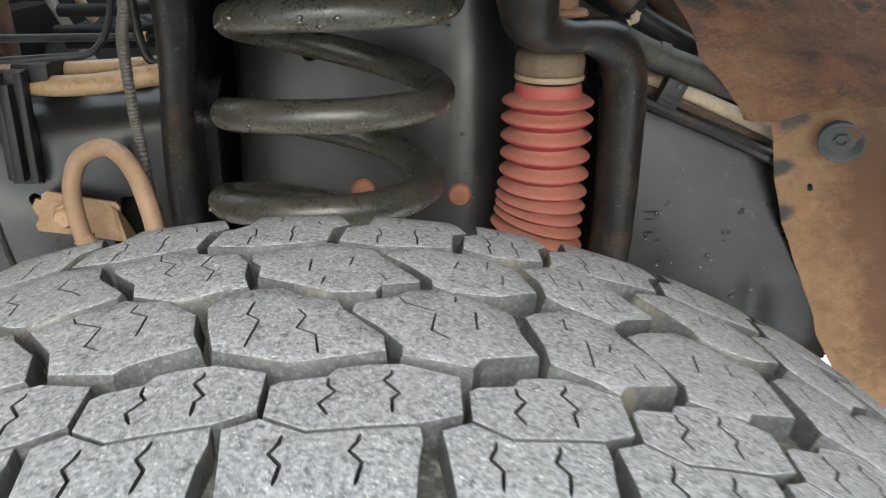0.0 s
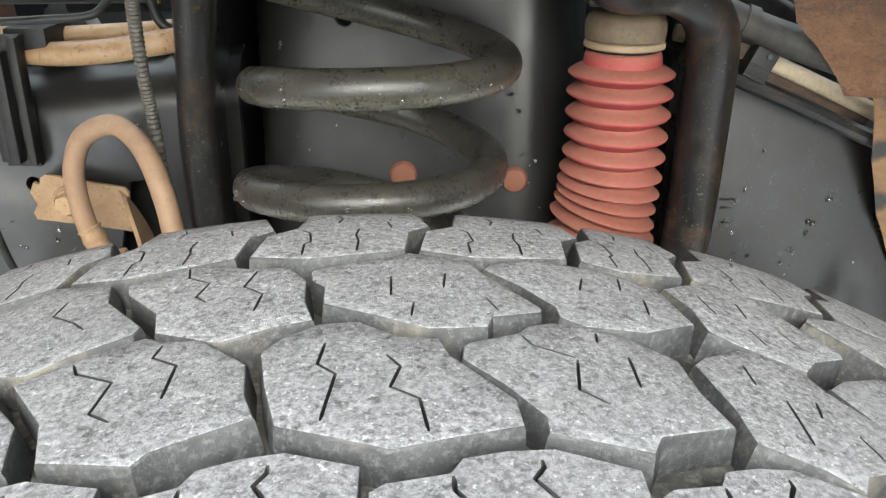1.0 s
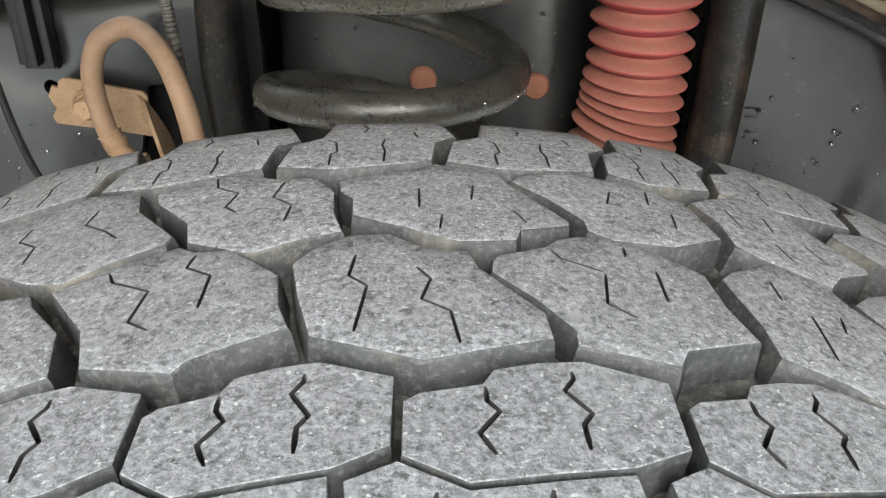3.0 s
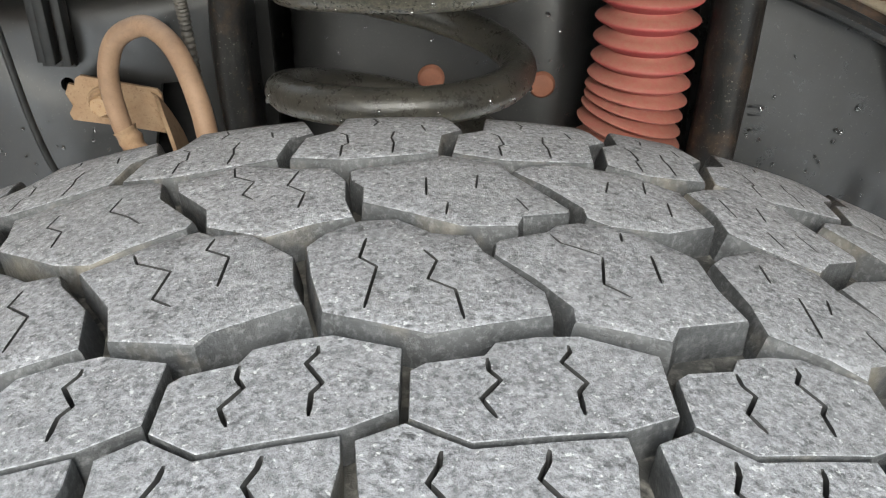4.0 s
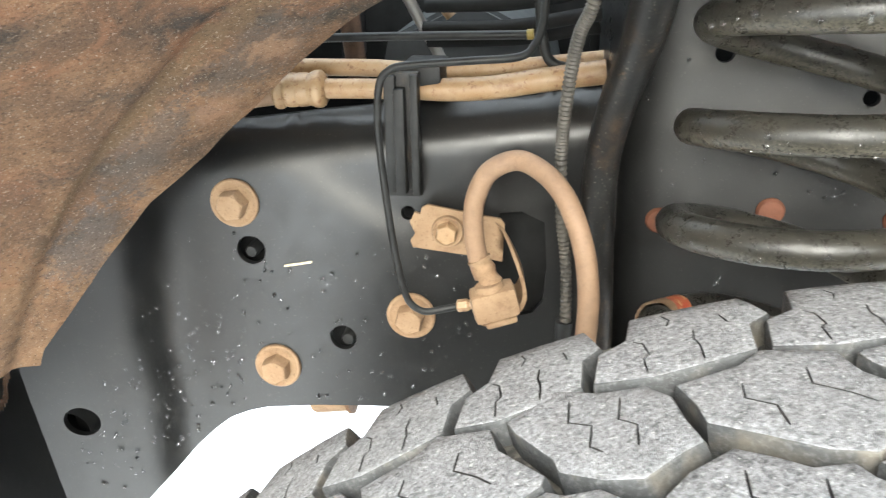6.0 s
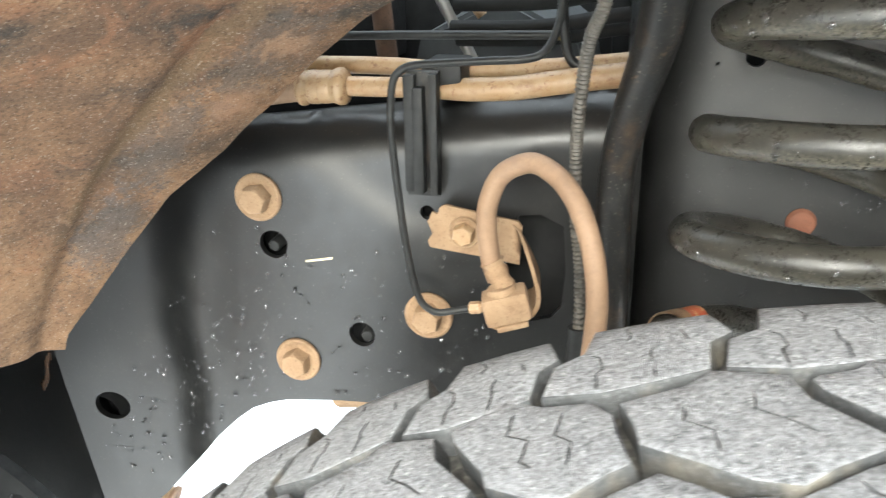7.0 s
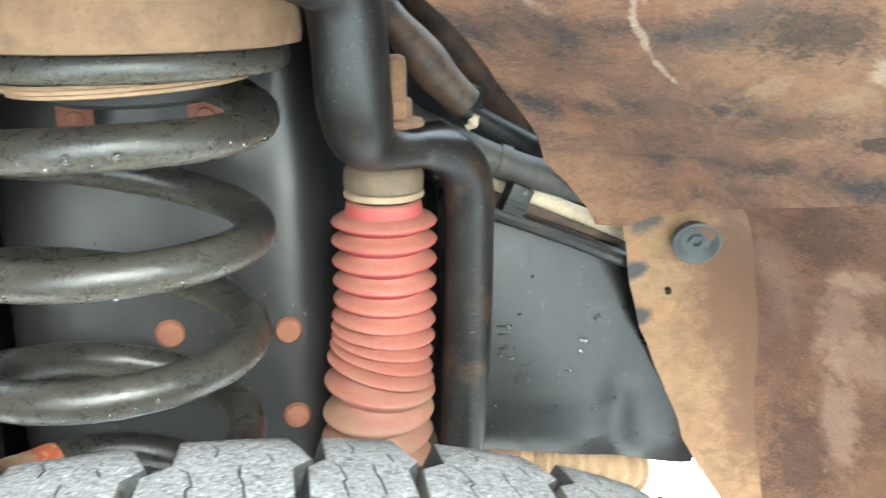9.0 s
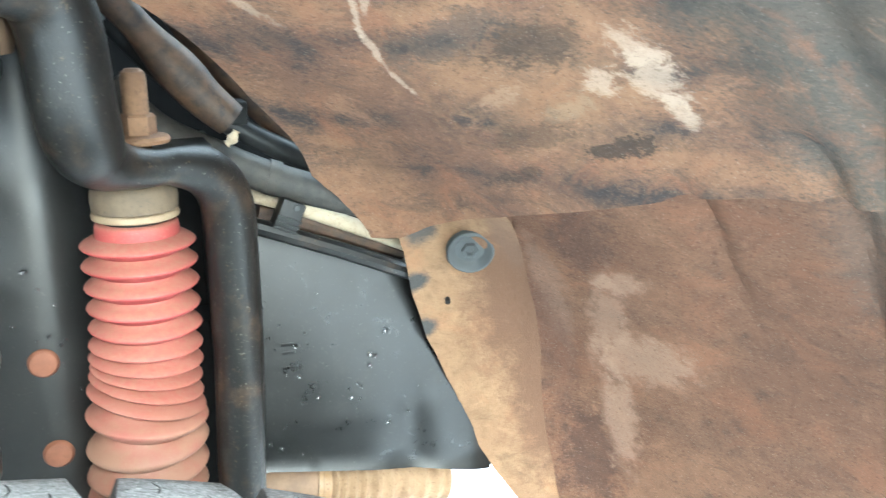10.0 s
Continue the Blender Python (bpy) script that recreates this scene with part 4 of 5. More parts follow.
sub("web_shade", bm, BLACK, rail, "black sheet behind the rail web, standing in for shade")
# black cup paints the shade inside the slotted hole
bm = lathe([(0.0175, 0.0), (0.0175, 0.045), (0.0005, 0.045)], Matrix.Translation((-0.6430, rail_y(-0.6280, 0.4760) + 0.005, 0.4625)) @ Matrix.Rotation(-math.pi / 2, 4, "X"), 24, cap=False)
sub("hole_shade", bm, BLACK, rail, "black cup standing in for shade in the slotted hole")
for x, z, r in ((-0.4580, 0.6420, 0.0052), (-0.3840, 0.5690, 0.0055)):
    bm = lathe([(r, 0), (r, 0.016), (r * 0.8, 0.018)], Matrix.Translation((x, 0.665, z)) @ Matrix.Rotation(math.pi / 2, 4, "X"), 16)
    sub("weld_stud", bm, PLASTIC, rail, "black stud seen inside a hole")
for (x, z), turn in zip(((-0.4633, 0.6854), (-0.442, 0.5452), (-0.3296, 0.5973)), (0.15, 0.5, 0.3)):
    flange, head = hexagon_bolt((x, rail_y(x, z), z), 0.0192, 0.0118, 0.013, (0, -1, 0), turn)
    bolt = sub("flange_bolt", flange, TAN, rail, "tan dust-covered flanged hexagon bolt")
    sub("hex_head", head, TAN, bolt, sharp=25)
bm = box((-0.4290, -0.0008, -0.0021), (-0.4060, 0.0004, 0.0021), 0.0006)
for v in bm.verts:
    x = v.co.x
    v.co = Vector((x, rail_y(x, 0.6365) + v.co.y, 0.6344 + 0.0045 * (x + 0.4295) / 0.0237 + v.co.z * (1.1 - 0.7 * abs((x + 0.4175) / 0.0118))))
sub("scratch", bm, WHITE, rail, "pale chipped scratch in the paint")

rail2 = thing("frame_rail", "satin black chassis rail narrowing behind the spring tower", "chassis rail", "chassis rails", (0.25, 0.675, 0.6))


def rail2_y(x, z):
    y = 0.675 + 0.13 * max(0.0, z - 0.59)
    y += 9.0 * max(0.0, x - 0.328) ** 2
    w = interp(z, (0.53, 0.606, 0.62), (0.022, 0.010, 0.006))
    k = interp(z, (0.53, 0.585, 0.62), (1, 0.75, 0))
    y += 0.0035 * k * math.exp(-((x - 0.277) / w) ** 2)
    e = interp(x, (0.145, 0.278, 0.364, 0.45), (0.566, 0.5385, 0.5195, 0.50))
    if z < e + 0.007:
        y -= 0.0035 * (1 - (z - e) / 0.007)
    return y


outline = [(0.130, 0.560), (0.158, 0.562), (0.278, 0.5383), (0.348, 0.5225), (0.385, 0.56), (0.46, 0.60), (0.46, 0.65), (0.275, 0.711), (0.17, 0.755), (0.130, 0.770)]
sub("web", sheet(dense(outline, 0.012), [], 0.009, rail2_y, 0.06), PAINT, rail2)
bm = tube(smooth_line([(0.128, 0.667, 0.771), (0.165, 0.666, 0.757), (0.22, 0.667, 0.735), (0.275, 0.672, 0.711), (0.33, 0.70, 0.69)], 6), 0.0062, 10)
sub("seam_flange", bm, PAINT_DULL, rail2, "dull black folded seam along the rail's top edge")
bm = bmesh.new()
for k, (x, z) in enumerate(((0.1790, 0.6600), (0.1800, 0.6535), (0.1815, 0.6420))):
    box((x - 0.005, rail2_y(x, z) - 0.0003, z - 0.0013), (x + 0.005, rail2_y(x, z) + 0.001, z + 0.0013), 0.0003, bm)
sub("stamped_mark", bm, PAINT, rail2, "faint stamped marks in the paint")

# ---- spring tower ----
tower = thing("spring_tower", "black spring tower bracket with a thick rolled rim", "spring tower", at=(-0.03, 0.66, 0.6))
def tower_y(x, z):
    return interp(x, TX, TY) + 0.09 * (z - 0.70)


# the plate rolls away into dark recesses on both sides
KX = [-0.183, -0.1815, -0.178, -0.172, -0.162, -0.140, -0.10, -0.07, -0.04, -0.015, 0.003, 0.016, 0.027, 0.038, 0.048, 0.058, 0.067, 0.075]
KY = [0.765, 0.735, 0.712, 0.697, 0.688, 0.681, 0.676, 0.674, 0.667, 0.660, 0.656, 0.654, 0.656, 0.664, 0.678, 0.702, 0.730, 0.760]
knots = smooth_line([(x, y, 0) for x, y in zip(KX, KY)], 5)
TX, TY = [p.x for p in knots], [p.y for p in knots]
bx = sorted(set(KX + [-0.180, -0.175, -0.167, -0.151, 0.033, 0.043, 0.053, 0.063, 0.071]))
outline = [(x, 0.50) for x in bx] + [(x, 1.0) for x in bx[::-1]]
bm = sheet(outline, [circle(-0.108, 0.793, 0.0068, 16), circle(-0.0128, 0.7665, 0.0055, 14)], 0.008, tower_y, 0.004, 0.006)
sub("back_plate", bm, PAINT_FILM, tower)
# black sheet added behind the plate to paint the recesses' shade
sub("back_shade", box((-0.200, 0.798, 0.28), (0.160, 0.806, 1.0), 0), BLACK, tower, "black sheet behind the plate, standing in for shade")
rim_line = smooth_line([(-0.186, 0.604, 0.50), (-0.190, 0.600, 0.62), (-0.193, 0.596, 0.70), (-0.192, 0.593, 0.74), (-0.185, 0.580, 0.78), (-0.175, 0.557, 0.82), (-0.168, 0.538, 0.86), (-0.152, 0.512, 0.908), (-0.10, 0.499, 0.929), (-0.03, 0.507, 0.927), (0.024, 0.530, 0.924), (0.0475, 0.546, 0.908), (0.0535, 0.553, 0.852), (0.0600, 0.567, 0.831), (0.078, 0.582, 0.8215), (0.102, 0.594, 0.8185), (0.121, 0.606, 0.811), (0.1325, 0.615, 0.790), (0.1345, 0.619, 0.75), (0.1345, 0.622, 0.68), (0.132, 0.626, 0.60), (0.130, 0.63, 0.50)], 8)
cuts_r = ([0, 0.2, 0.35, 0.45, 0.52, 0.575, 0.61, 0.66, 0.70, 0.75, 0.80, 1.0], [0.0115, 0.0115, 0.0150, 0.018, 0.0205, 0.0205, 0.0185, 0.0125, 0.0105, 0.0150, 0.0165, 0.0165])
sub("rolled_rim", tube(rim_line, lambda t: interp(t, *cuts_r), 24), PAINT_DULL, tower, "thick rolled edge, dusty dull black")
bm = bmesh.new()
box((0.050, 0.596, 0.812), (0.128, 0.675, 0.824), 0.002, bm)
sub("shelf", bm, PAINT_DULL, tower)
sub("side_wall", box((0.052, 0.560, 0.83), (0.058, 0.70, 1.0), 0.001), PAINT, tower)
bm = bmesh.new()
EDGE = [(0.50, -0.186, 0.604), (0.62, -0.190, 0.600), (0.70, -0.193, 0.596), (0.74, -0.192, 0.593), (0.78, -0.185, 0.580), (0.82, -0.175, 0.557), (0.86, -0.168, 0.538), (0.92, -0.150, 0.515), (1.0, -0.149, 0.560)]
lines = []
for i in range(-10, 26):
    z = 0.5 + 0.02 * i
    ex, ey = interp(z, [q[0] for q in EDGE], [q[1] for q in EDGE]), interp(z, [q[0] for q in EDGE], [q[2] for q in EDGE])
    run = [(ex + 0.002, ey), (ex + 0.003, ey + 0.02), (-0.187, 0.66), (-0.187, 0.80)]
    lines.append([bm.verts.new((x, y, z)) for x, y in run] + [bm.verts.new((x - 0.005, y, z)) for x, y in run[::-1]])
for a, e in zip(lines, lines[1:]):
    for i in range(8):
        bm.faces.new((a[i], a[(i + 1) % 8], e[(i + 1) % 8], e[i]))
sub("side_wall", box((0.136, 0.62, 0.30), (0.142, 0.80, 0.81), 0.001), PAINT, tower)
sub("side_wall", bm, PAINT, tower)
for (x, y, z), r in (((-0.0665, 0.680, 0.6815), 0.0105), ((0.0140, 0.6495, 0.6845), 0.0098), ((0.0164, 0.6495, 0.6214), 0.0098), ((-0.1445, 0.683, 0.6690), 0.0100)):
    bm = lathe([(r, 0), (r * 0.98, 0.0016), (r * 0.82, 0.0034), (r * 0.4, 0.0042), (0.0005, 0.0043)], Matrix.Translation((x, tower_y(x, z), z)) @ Matrix.Rotation(math.pi / 2, 4, "X"), 28)
    sub("rubber_plug", bm, RUST_PLUG, tower, "orange rusted round plug")
for x in (-0.1085, -0.030):
    bm = bmesh.new()
    box((x - 0.004, 0.664, 0.850), (x + 0.004, 0.72, 0.866), 0.001, bm)
    box((x - 0.011, 0.660, 0.822), (x + 0.011, 0.664, 0.872), 0.0012, bm)
    lathe([(0.0062, 0), (0.0058, 0.003), (0.003, 0.004), (0.0004, 0.004)], Matrix.Translation((x, 0.660, 0.833)) @ Matrix.Rotation(math.pi / 2, 4, "X"), 20, bm)
    box((x - 0.011, 0.660, 0.868), (x + 0.011, 0.69, 0.872), 0.001, bm)
    sub("retainer_tab", bm, RUST_PLUG, tower, "orange rusted tab with a weld")

# ---- spring seat, hanging from the tower ----
seat = thing("spring_perch", "rusted spring cup with a black rubber isolator ring", "spring perch", at=(-0.060, 0.567, 0.885))
lean = Matrix.Translation((-0.060, 0.567, 0.0045))
sub("cup", lathe([(0.03, 0.913), (0.080, 0.912), (0.0862, 0.909), (0.0885, 0.902), (0.0885, 0.886), (0.0875, 0.8815), (0.082, 0.8805), (0.03, 0.8815)], lean, 64), SEAT_DIRT, seat, "dust-caked brown steel cup")
wob = lathe([(0.03, 0.8805), (0.0780, 0.8805), (0.0800, 0.8795), (0.0812, 0.8770), (0.0816, 0.8745), (0.0811, 0.8715), (0.0795, 0.8690), (0.0770, 0.8675), (0.06, 0.866), (0.03, 0.866)], lean, 64)
sub("isolator", wob, COIL, seat, "black rubber isolator ring", sharp=60)
sub("ring", lathe([(0.03, 0.8675), (0.0640, 0.8670), (0.0650, 0.8655), (0.0625, 0.8645), (0.0630, 0.8630), (0.0600, 0.8620), (0.0605, 0.8605), (0.056, 0.8595), (0.03, 0.860)], lean @ Matrix.Translation((0, 0, 0.8645)) @ Matrix.Rotation(radians(-3.0), 4, "Y") @ Matrix.Translation((0, 0, -0.8645)), 64), TAN, seat, "tan flaking layered lip")
sub("inner_cup", lathe([(0.02, 0.862), (0.0440, 0.860), (0.0430, 0.8545), (0.039, 0.8520), (0.02, 0.8515)], lean, 48), RUBBER, seat)

# ---- coil spring ----
spring = thing("coil_spring", "dark mud-specked steel coil spring with drops", "coil spring", at=(-0.08, 0.55, 0.6))
pts = []
for i in range(0, 5 * 48 + 1):
    turns = -3.05 + i / 48
    if turns > 1.72:
        break
    h = 0.7792 + 0.0590 * turns
    h -= 0.008 * math.exp(-((turns + 2.33) / 0.10) ** 2)
    h = min(h, 0.868 - 0.5 * max(0, 0.868 - h) if h > 0.862 else h)
    a = radians(-90 + 360 * turns)
    rc = 0.0688 - 0.004 * max(0, turns - 1.1)
    dx, dy = rc * math.cos(a), rc * math.sin(a)
    k = max(0.0, min(1.0, (0.875 - h) / 0.03))
    pts.append(Vector((-0.0735 + (h - 0.77) * 0.107 + dx, 0.556 + (h - 0.77) * 0.06 + dy, h - (0.11 * dx + 0.09 * dy) * k)))
wire = smooth_line(pts, 4)
clot = lambda i, s: 0.10 * max(0.0, noise.noise(Vector((i * 0.35, math.cos(s * 0.2244) * 2.2, math.sin(s * 0.2244) * 2.2))) - 0.22) + 0.012 * noise.noise(Vector((i * 0.9, s * 0.7, 7.0)))
sub("coil", tube(wire, lambda t: 0.0105, 28, None, True, clot), COIL, spring, sharp=180)
# paper label still wrapped loosely round the low coil
li = min(range(len(pts)), key=lambda i: (pts[i] - Vector((-0.136, 0.617, 0.628))).length) + 2
label_line = smooth_line(pts[li - 1:li + 2], 6)
sub("label_sleeve", tube(label_line, lambda t: 0.0111 + 0.0003 * math.sin(t * 7), 28, None, False), LABEL_RED, spring, "red and yellow paper label curled round the wire")
tail_line = smooth_line(pts[li + 1:li + 7], 6)
sub("sleeve_tail", tube(tail_line, lambda t: 0.0110 + 0.0006 * t, 28, None, False, lambda i, k: 0.05 * noise.noise(Vector((i * 0.4, k * 0.5, 2.0)))), TAN, spring, "torn brown tail of the paper label")

# ---- shock absorber ----
shock = thing("shock_absorber", "shock absorber in a dusty red ribbed rubber boot", "shock absorber", at=(0.07, 0.63, 0.56))


def shock_at(z):
    return Vector((0.0785 - 0.066 * max(0, 0.715 - z), 0.622 + 0.05 * (0.80 - z), z))


ribs = [(0.768, 0.0345, 0), (0.7552, 0.0348, 0), (0.7412, 0.0346, 0), (0.7268, 0.0345, 1), (0.7130, 0.0347, 2), (0.7000, 0.0350, 4), (0.6895, 0.0352, 7), (0.6805, 0.0346, 11), (0.6715, 0.0352, 15), (0.6615, 0.0368, 15), (0.6490, 0.0386, 7), (0.6290, 0.0392, -1), (0.6100, 0.0395, -3), (0.5940, 0.0392, -2), (0.5760, 0.0392, 0), (0.5580, 0.0392, 0)]
prof = [(0.0200, 0.7822, 0), (0.0236, 0.7820, 0), (0.0246, 0.7804, 0), (0.0250, 0.7770, 0)]
for i, (z, r, tilt) in enumerate(ribs):
    znext = ribs[i + 1][0] if i + 1 < len(ribs) else z - 0.016
    p = z - znext
    up = (ribs[i - 1][0] - z) if i else p
    prof += [(r - 0.0092, z + up * 0.44, tilt), (r - 0.0050, z + up * 0.30, tilt), (r - 0.0018, z + up * 0.15, tilt), (r - 0.0004, z + up * 0.055, tilt), (r, z, tilt), (r - 0.0005, z - p * 0.07, tilt), (r - 0.0022, z - p * 0.17, tilt), (r - 0.0070, z - p * 0.34, tilt), (r - 0.0100, z - p * 0.48, tilt)]
bm = bmesh.new()
rings = []
SEG = 56
for r, z, tilt in prof:
    c = shock_at(z)
    k = math.tan(radians(tilt))
    rings.append([bm.verts.new((c.x + r * math.cos(2 * math.pi * s / SEG), c.y + r * math.sin(2 * math.pi * s / SEG), z - k * r * math.cos(2 * math.pi * s / SEG))) for s in range(SEG)])
for a, b in zip(rings, rings[1:]):
    for s in range(SEG):
        bm.faces.new((a[s], a[(s + 1) % SEG], b[(s + 1) % SEG], b[s]))
sub("boot", bm, BOOT, shock, "dusty red ribbed rubber boot, buckled low down", sharp=60)
c = shock_at(0.79)
m = Matrix.Translation((c.x, c.y, 0))
ring_bm = lathe([(0.020, 0.7838), (0.0240, 0.7842), (0.0257, 0.7850), (0.0260, 0.7866), (0.0254, 0.7885), (0.024, 0.7892)], m, 48)
# black sleeve paints the shade line between boot and cap
sub("cap_gap_shade", lathe([(0.0200, 0.779), (0.0200, 0.786)], m, 40, cap=False), BLACK, shock, "black sleeve standing in for shade under the cap")
cap = sub("cap", lathe([(0.0240, 0.7890), (0.0254, 0.7903), (0.0258, 0.7960), (0.0254, 0.8010), (0.0240, 0.8045), (0.0215, 0.8065), (0.018, 0.8075)], m, 48), CAP, shock, "pale dust-covered cap")
sub("cap_ring", ring_bm, CAP_RING, cap, "cream rolled lip of the cap")
sm = Matrix.Translation((0.0835, 0.603, 0))
sub("washer", lathe([(0.004, 0.8325), (0.0175, 0.8325), (0.0180, 0.8345), (0.0165, 0.8365), (0.004, 0.838)], sm, 32), RUST_NUT, shock, "rusty domed washer")
sub("nut", lathe([(0.0105, 0.837), (0.0105, 0.8475), (0.009, 0.8490), (0.004, 0.849)], sm, 6), RUST_NUT, shock, "rusty hexagon nut", sharp=20)
sub("stud", lathe([(0.0072, 0.815), (0.0072, 0.868), (0.0064, 0.8725), (0.004, 0.8745)], sm, 20), RUST_NUT, shock, "rusty threaded stud")

# ---- brake hose on its bracket ----
bracket = thing("hose_bracket", "tan dust-caked steel bracket bolted to the chassis rail", "bracket", at=(-0.29, 0.632, 0.66))
BR = [(-0.3225, 0.6865), (-0.3185, 0.6850), (-0.3170, 0.6900), (-0.3130, 0.6925), (-0.285, 0.6875), (-0.2600, 0.6830), (-0.2570, 0.6790), (-0.2585, 0.6500), (-0.285, 0.6545), (-0.3245, 0.6590), (-0.3262, 0.6640), (-0.3225, 0.6700), (-0.3262, 0.6790)]
bm = sheet(dense(ccw(BR), 0.006), [], 0.006, lambda x, z: 0.6295 + 0.03 * max(0, x + 0.29), 0.0028)
sub("plate", bm, TAN, bracket)
# side wing that folds forward and under the fitting
bm = bmesh.new()
wing = [(-0.2578, 0.626, 0.6789), (-0.2508, 0.614, 0.6705), (-0.2427, 0.603, 0.6547), (-0.2384, 0.598, 0.6404), (-0.2397, 0.595, 0.6323), (-0.2438, 0.590, 0.6283), (-0.2543, 0.584, 0.6248), (-0.266, 0.578, 0.6235)]
wl = smooth_line(wing, 5)
cols = []
for i, p in enumerate(wl):
    t = i / (len(wl) - 1)
    cols.append((p, Vector((p.x - 0.0045, max(p.y + 0.004, 0.6315 - 0.022 * max(0.0, t - 0.72) / 0.28), p.z + 0.001))))
off = Vector((-0.0030, -0.0004, 0.0016))
vv = [[bm.verts.new(q) for q in (a, b, b + off, a + off)] for a, b in cols]
for a, b in zip(vv, vv[1:]):
    for i in range(4):
        bm.faces.new((a[i], a[(i + 1) % 4], b[(i + 1) % 4], b[i]))
bm.faces.new(vv[0])
bm.faces.new(vv[-1][::-1])
sub("folded_wing", bm, TAN, bracket, "folded wing of the bracket")
flange, head = hexagon_bolt((-0.2980, 0.6285, 0.6735), 0.0118, 0.0082, 0.0105, (0, -1, 0), 0.4)
bolt = sub("bolt", flange, TAN, bracket, "dusty hexagon bolt with a round flange")
sub("hex_head", head, PIPE_TAN, bolt, sharp=25)

hose = thing("brake_hose", "dusty brown rubber brake hose looping from its end fitting", "brake hose", at=(-0.258, 0.585, 0.64))
HP = [(-0.268, 0.592, 0.655), (-0.272, 0.592, 0.668), (-0.275, 0.591, 0.693), (-0.273, 0.59, 0.713), (-0.264, 0.59, 0.731), (-0.246, 0.59, 0.739), (-0.229, 0.579, 0.735), (-0.2155, 0.565, 0.725), (-0.2065, 0.555, 0.709), (-0.2005, 0.548, 0.69), (-0.1975, 0.543, 0.665), (-0.1985, 0.537, 0.638), (-0.202, 0.528, 0.60), (-0.205, 0.52, 0.55)]
sub("hose", tube(smooth_line(HP, 8), 0.0068, 20), HOSE, hose)
fl = smooth_line([(-0.2590, 0.586, 0.646), (-0.2625, 0.588, 0.652), (-0.2680, 0.591, 0.661), (-0.2715, 0.592, 0.668)], 8)
sub("ferrule", tube(fl, lambda t: 0.0070 + 0.0015 * (0.5 + 0.5 * math.cos(t * 19)) * (t > 0.12), 20), TAN, hose, "crimped tan ferrule")
fm = Matrix.Translation((-0.2590, 0.584, 0.6410)) @ Matrix.Rotation(radians(-14), 4, "Y") @ Matrix.Rotation(radians(12), 4, "Z")
bm = box((-0.0168, -0.0118, -0.0112), (0.0148, 0.0118, 0.0100), 0.0042, None, fm)
box((-0.0105, -0.0120, -0.0150), (0.0110, 0.0100, -0.0108), 0.0016, bm, fm)
lathe([(0.0105, 0), (0.0098, 0.004), (0.0090, 0.005)], fm @ Matrix.Translation((-0.002, 0.0, 0.0085)), 24, bm)
sub("fitting_block", bm, TAN, hose, "dusty cast end fitting")

pipe = thing("brake_pipe", "thin black steel brake pipe bent round the rail", "brake pipe", at=(-0.33, 0.578, 0.7))
PP = [(-0.229, 0.610, 0.870), (-0.231, 0.6, 0.837), (-0.232, 0.593, 0.825), (-0.236, 0.587, 0.814), (-0.245, 0.58, 0.8068), (-0.274, 0.575, 0.805), (-0.313, 0.575, 0.802), (-0.326, 0.575, 0.798), (-0.332, 0.575, 0.788), (-0.334, 0.576, 0.759), (-0.331, 0.577, 0.717), (-0.327, 0.578, 0.678), (-0.322, 0.58, 0.648), (-0.317, 0.581, 0.636), (-0.308, 0.582, 0.6305), (-0.296, 0.584, 0.632), (-0.276, 0.586, 0.6365)]
sub("pipe", tube(smooth_line(PP, 8), 0.0025, 12), PLASTIC, pipe)
nm = Matrix.Translation((-0.2850, 0.585, 0.6348)) @ Vector((1, 0.05, 0.16)).to_track_quat("Z", "Y").to_matrix().to_4x4()
sub("flare_nut", lathe([(0.0030, -0.001), (0.0044, 0), (0.0044, 0.0065), (0.0034, 0.008), (0.0034, 0.013)], nm, 6), PIPE_TAN, pipe, "pale hexagon flare nut", sharp=20)

conduit = thing("corrugated_conduit", "grey dusted corrugated cable conduit", "cable conduit", at=(-0.215, 0.58, 0.7))
CP = [(-0.199, 0.545, 0.875), (-0.203, 0.55, 0.842), (-0.21, 0.559, 0.823), (-0.214, 0.569, 0.799), (-0.217, 0.580, 0.768), (-0.218, 0.589, 0.742), (-0.2165, 0.592, 0.701), (-0.2125, 0.592, 0.669), (-0.211, 0.588, 0.635), (-0.212, 0.59, 0.59), (-0.214, 0.59, 0.55)]
cl = smooth_line(CP, 60)
cn = len(cl) - 1
sub("sleeve", tube(cl, lambda t: 0.0037 + 0.0005 * math.cos(t * cn / 6.0 * 2 * math.pi), 14), CONDUIT, conduit)
em = tube(smooth_line([(-0.2120, 0.588, 0.626), (-0.2125, 0.588, 0.615), (-0.2140, 0.588, 0.60)], 4), lambda t: 0.0062 - 0.001 * t, 14)
sub("end_boot", em, PLASTIC, conduit, "black end boot")

# ---- refrigerant pipes on top of the rail ----
ac = thing("refrigerant_pipe", "stained tan aluminium pipe with a crimped hose joint", "metal pipe", "refrigerant pipes", (-0.32, 0.652, 0.77))
A1 = [(-0.389, 0.654, 0.7705), (-0.354, 0.653, 0.771), (-0.312, 0.652, 0.771), (-0.271, 0.652, 0.773), (-0.24, 0.651, 0.778), (-0.214, 0.651, 0.782), (-0.190, 0.65, 0.7855)]
sub("pipe", tube(smooth_line(A1, 6), lambda t: 0.0072 + 0.0012 * min(1, max(0, (t - 0.30) * 12)), 18), PIPE_TAN, ac)
fer = smooth_line([(-0.428, 0.654, 0.7685), (-0.389, 0.654, 0.7705)], 48)
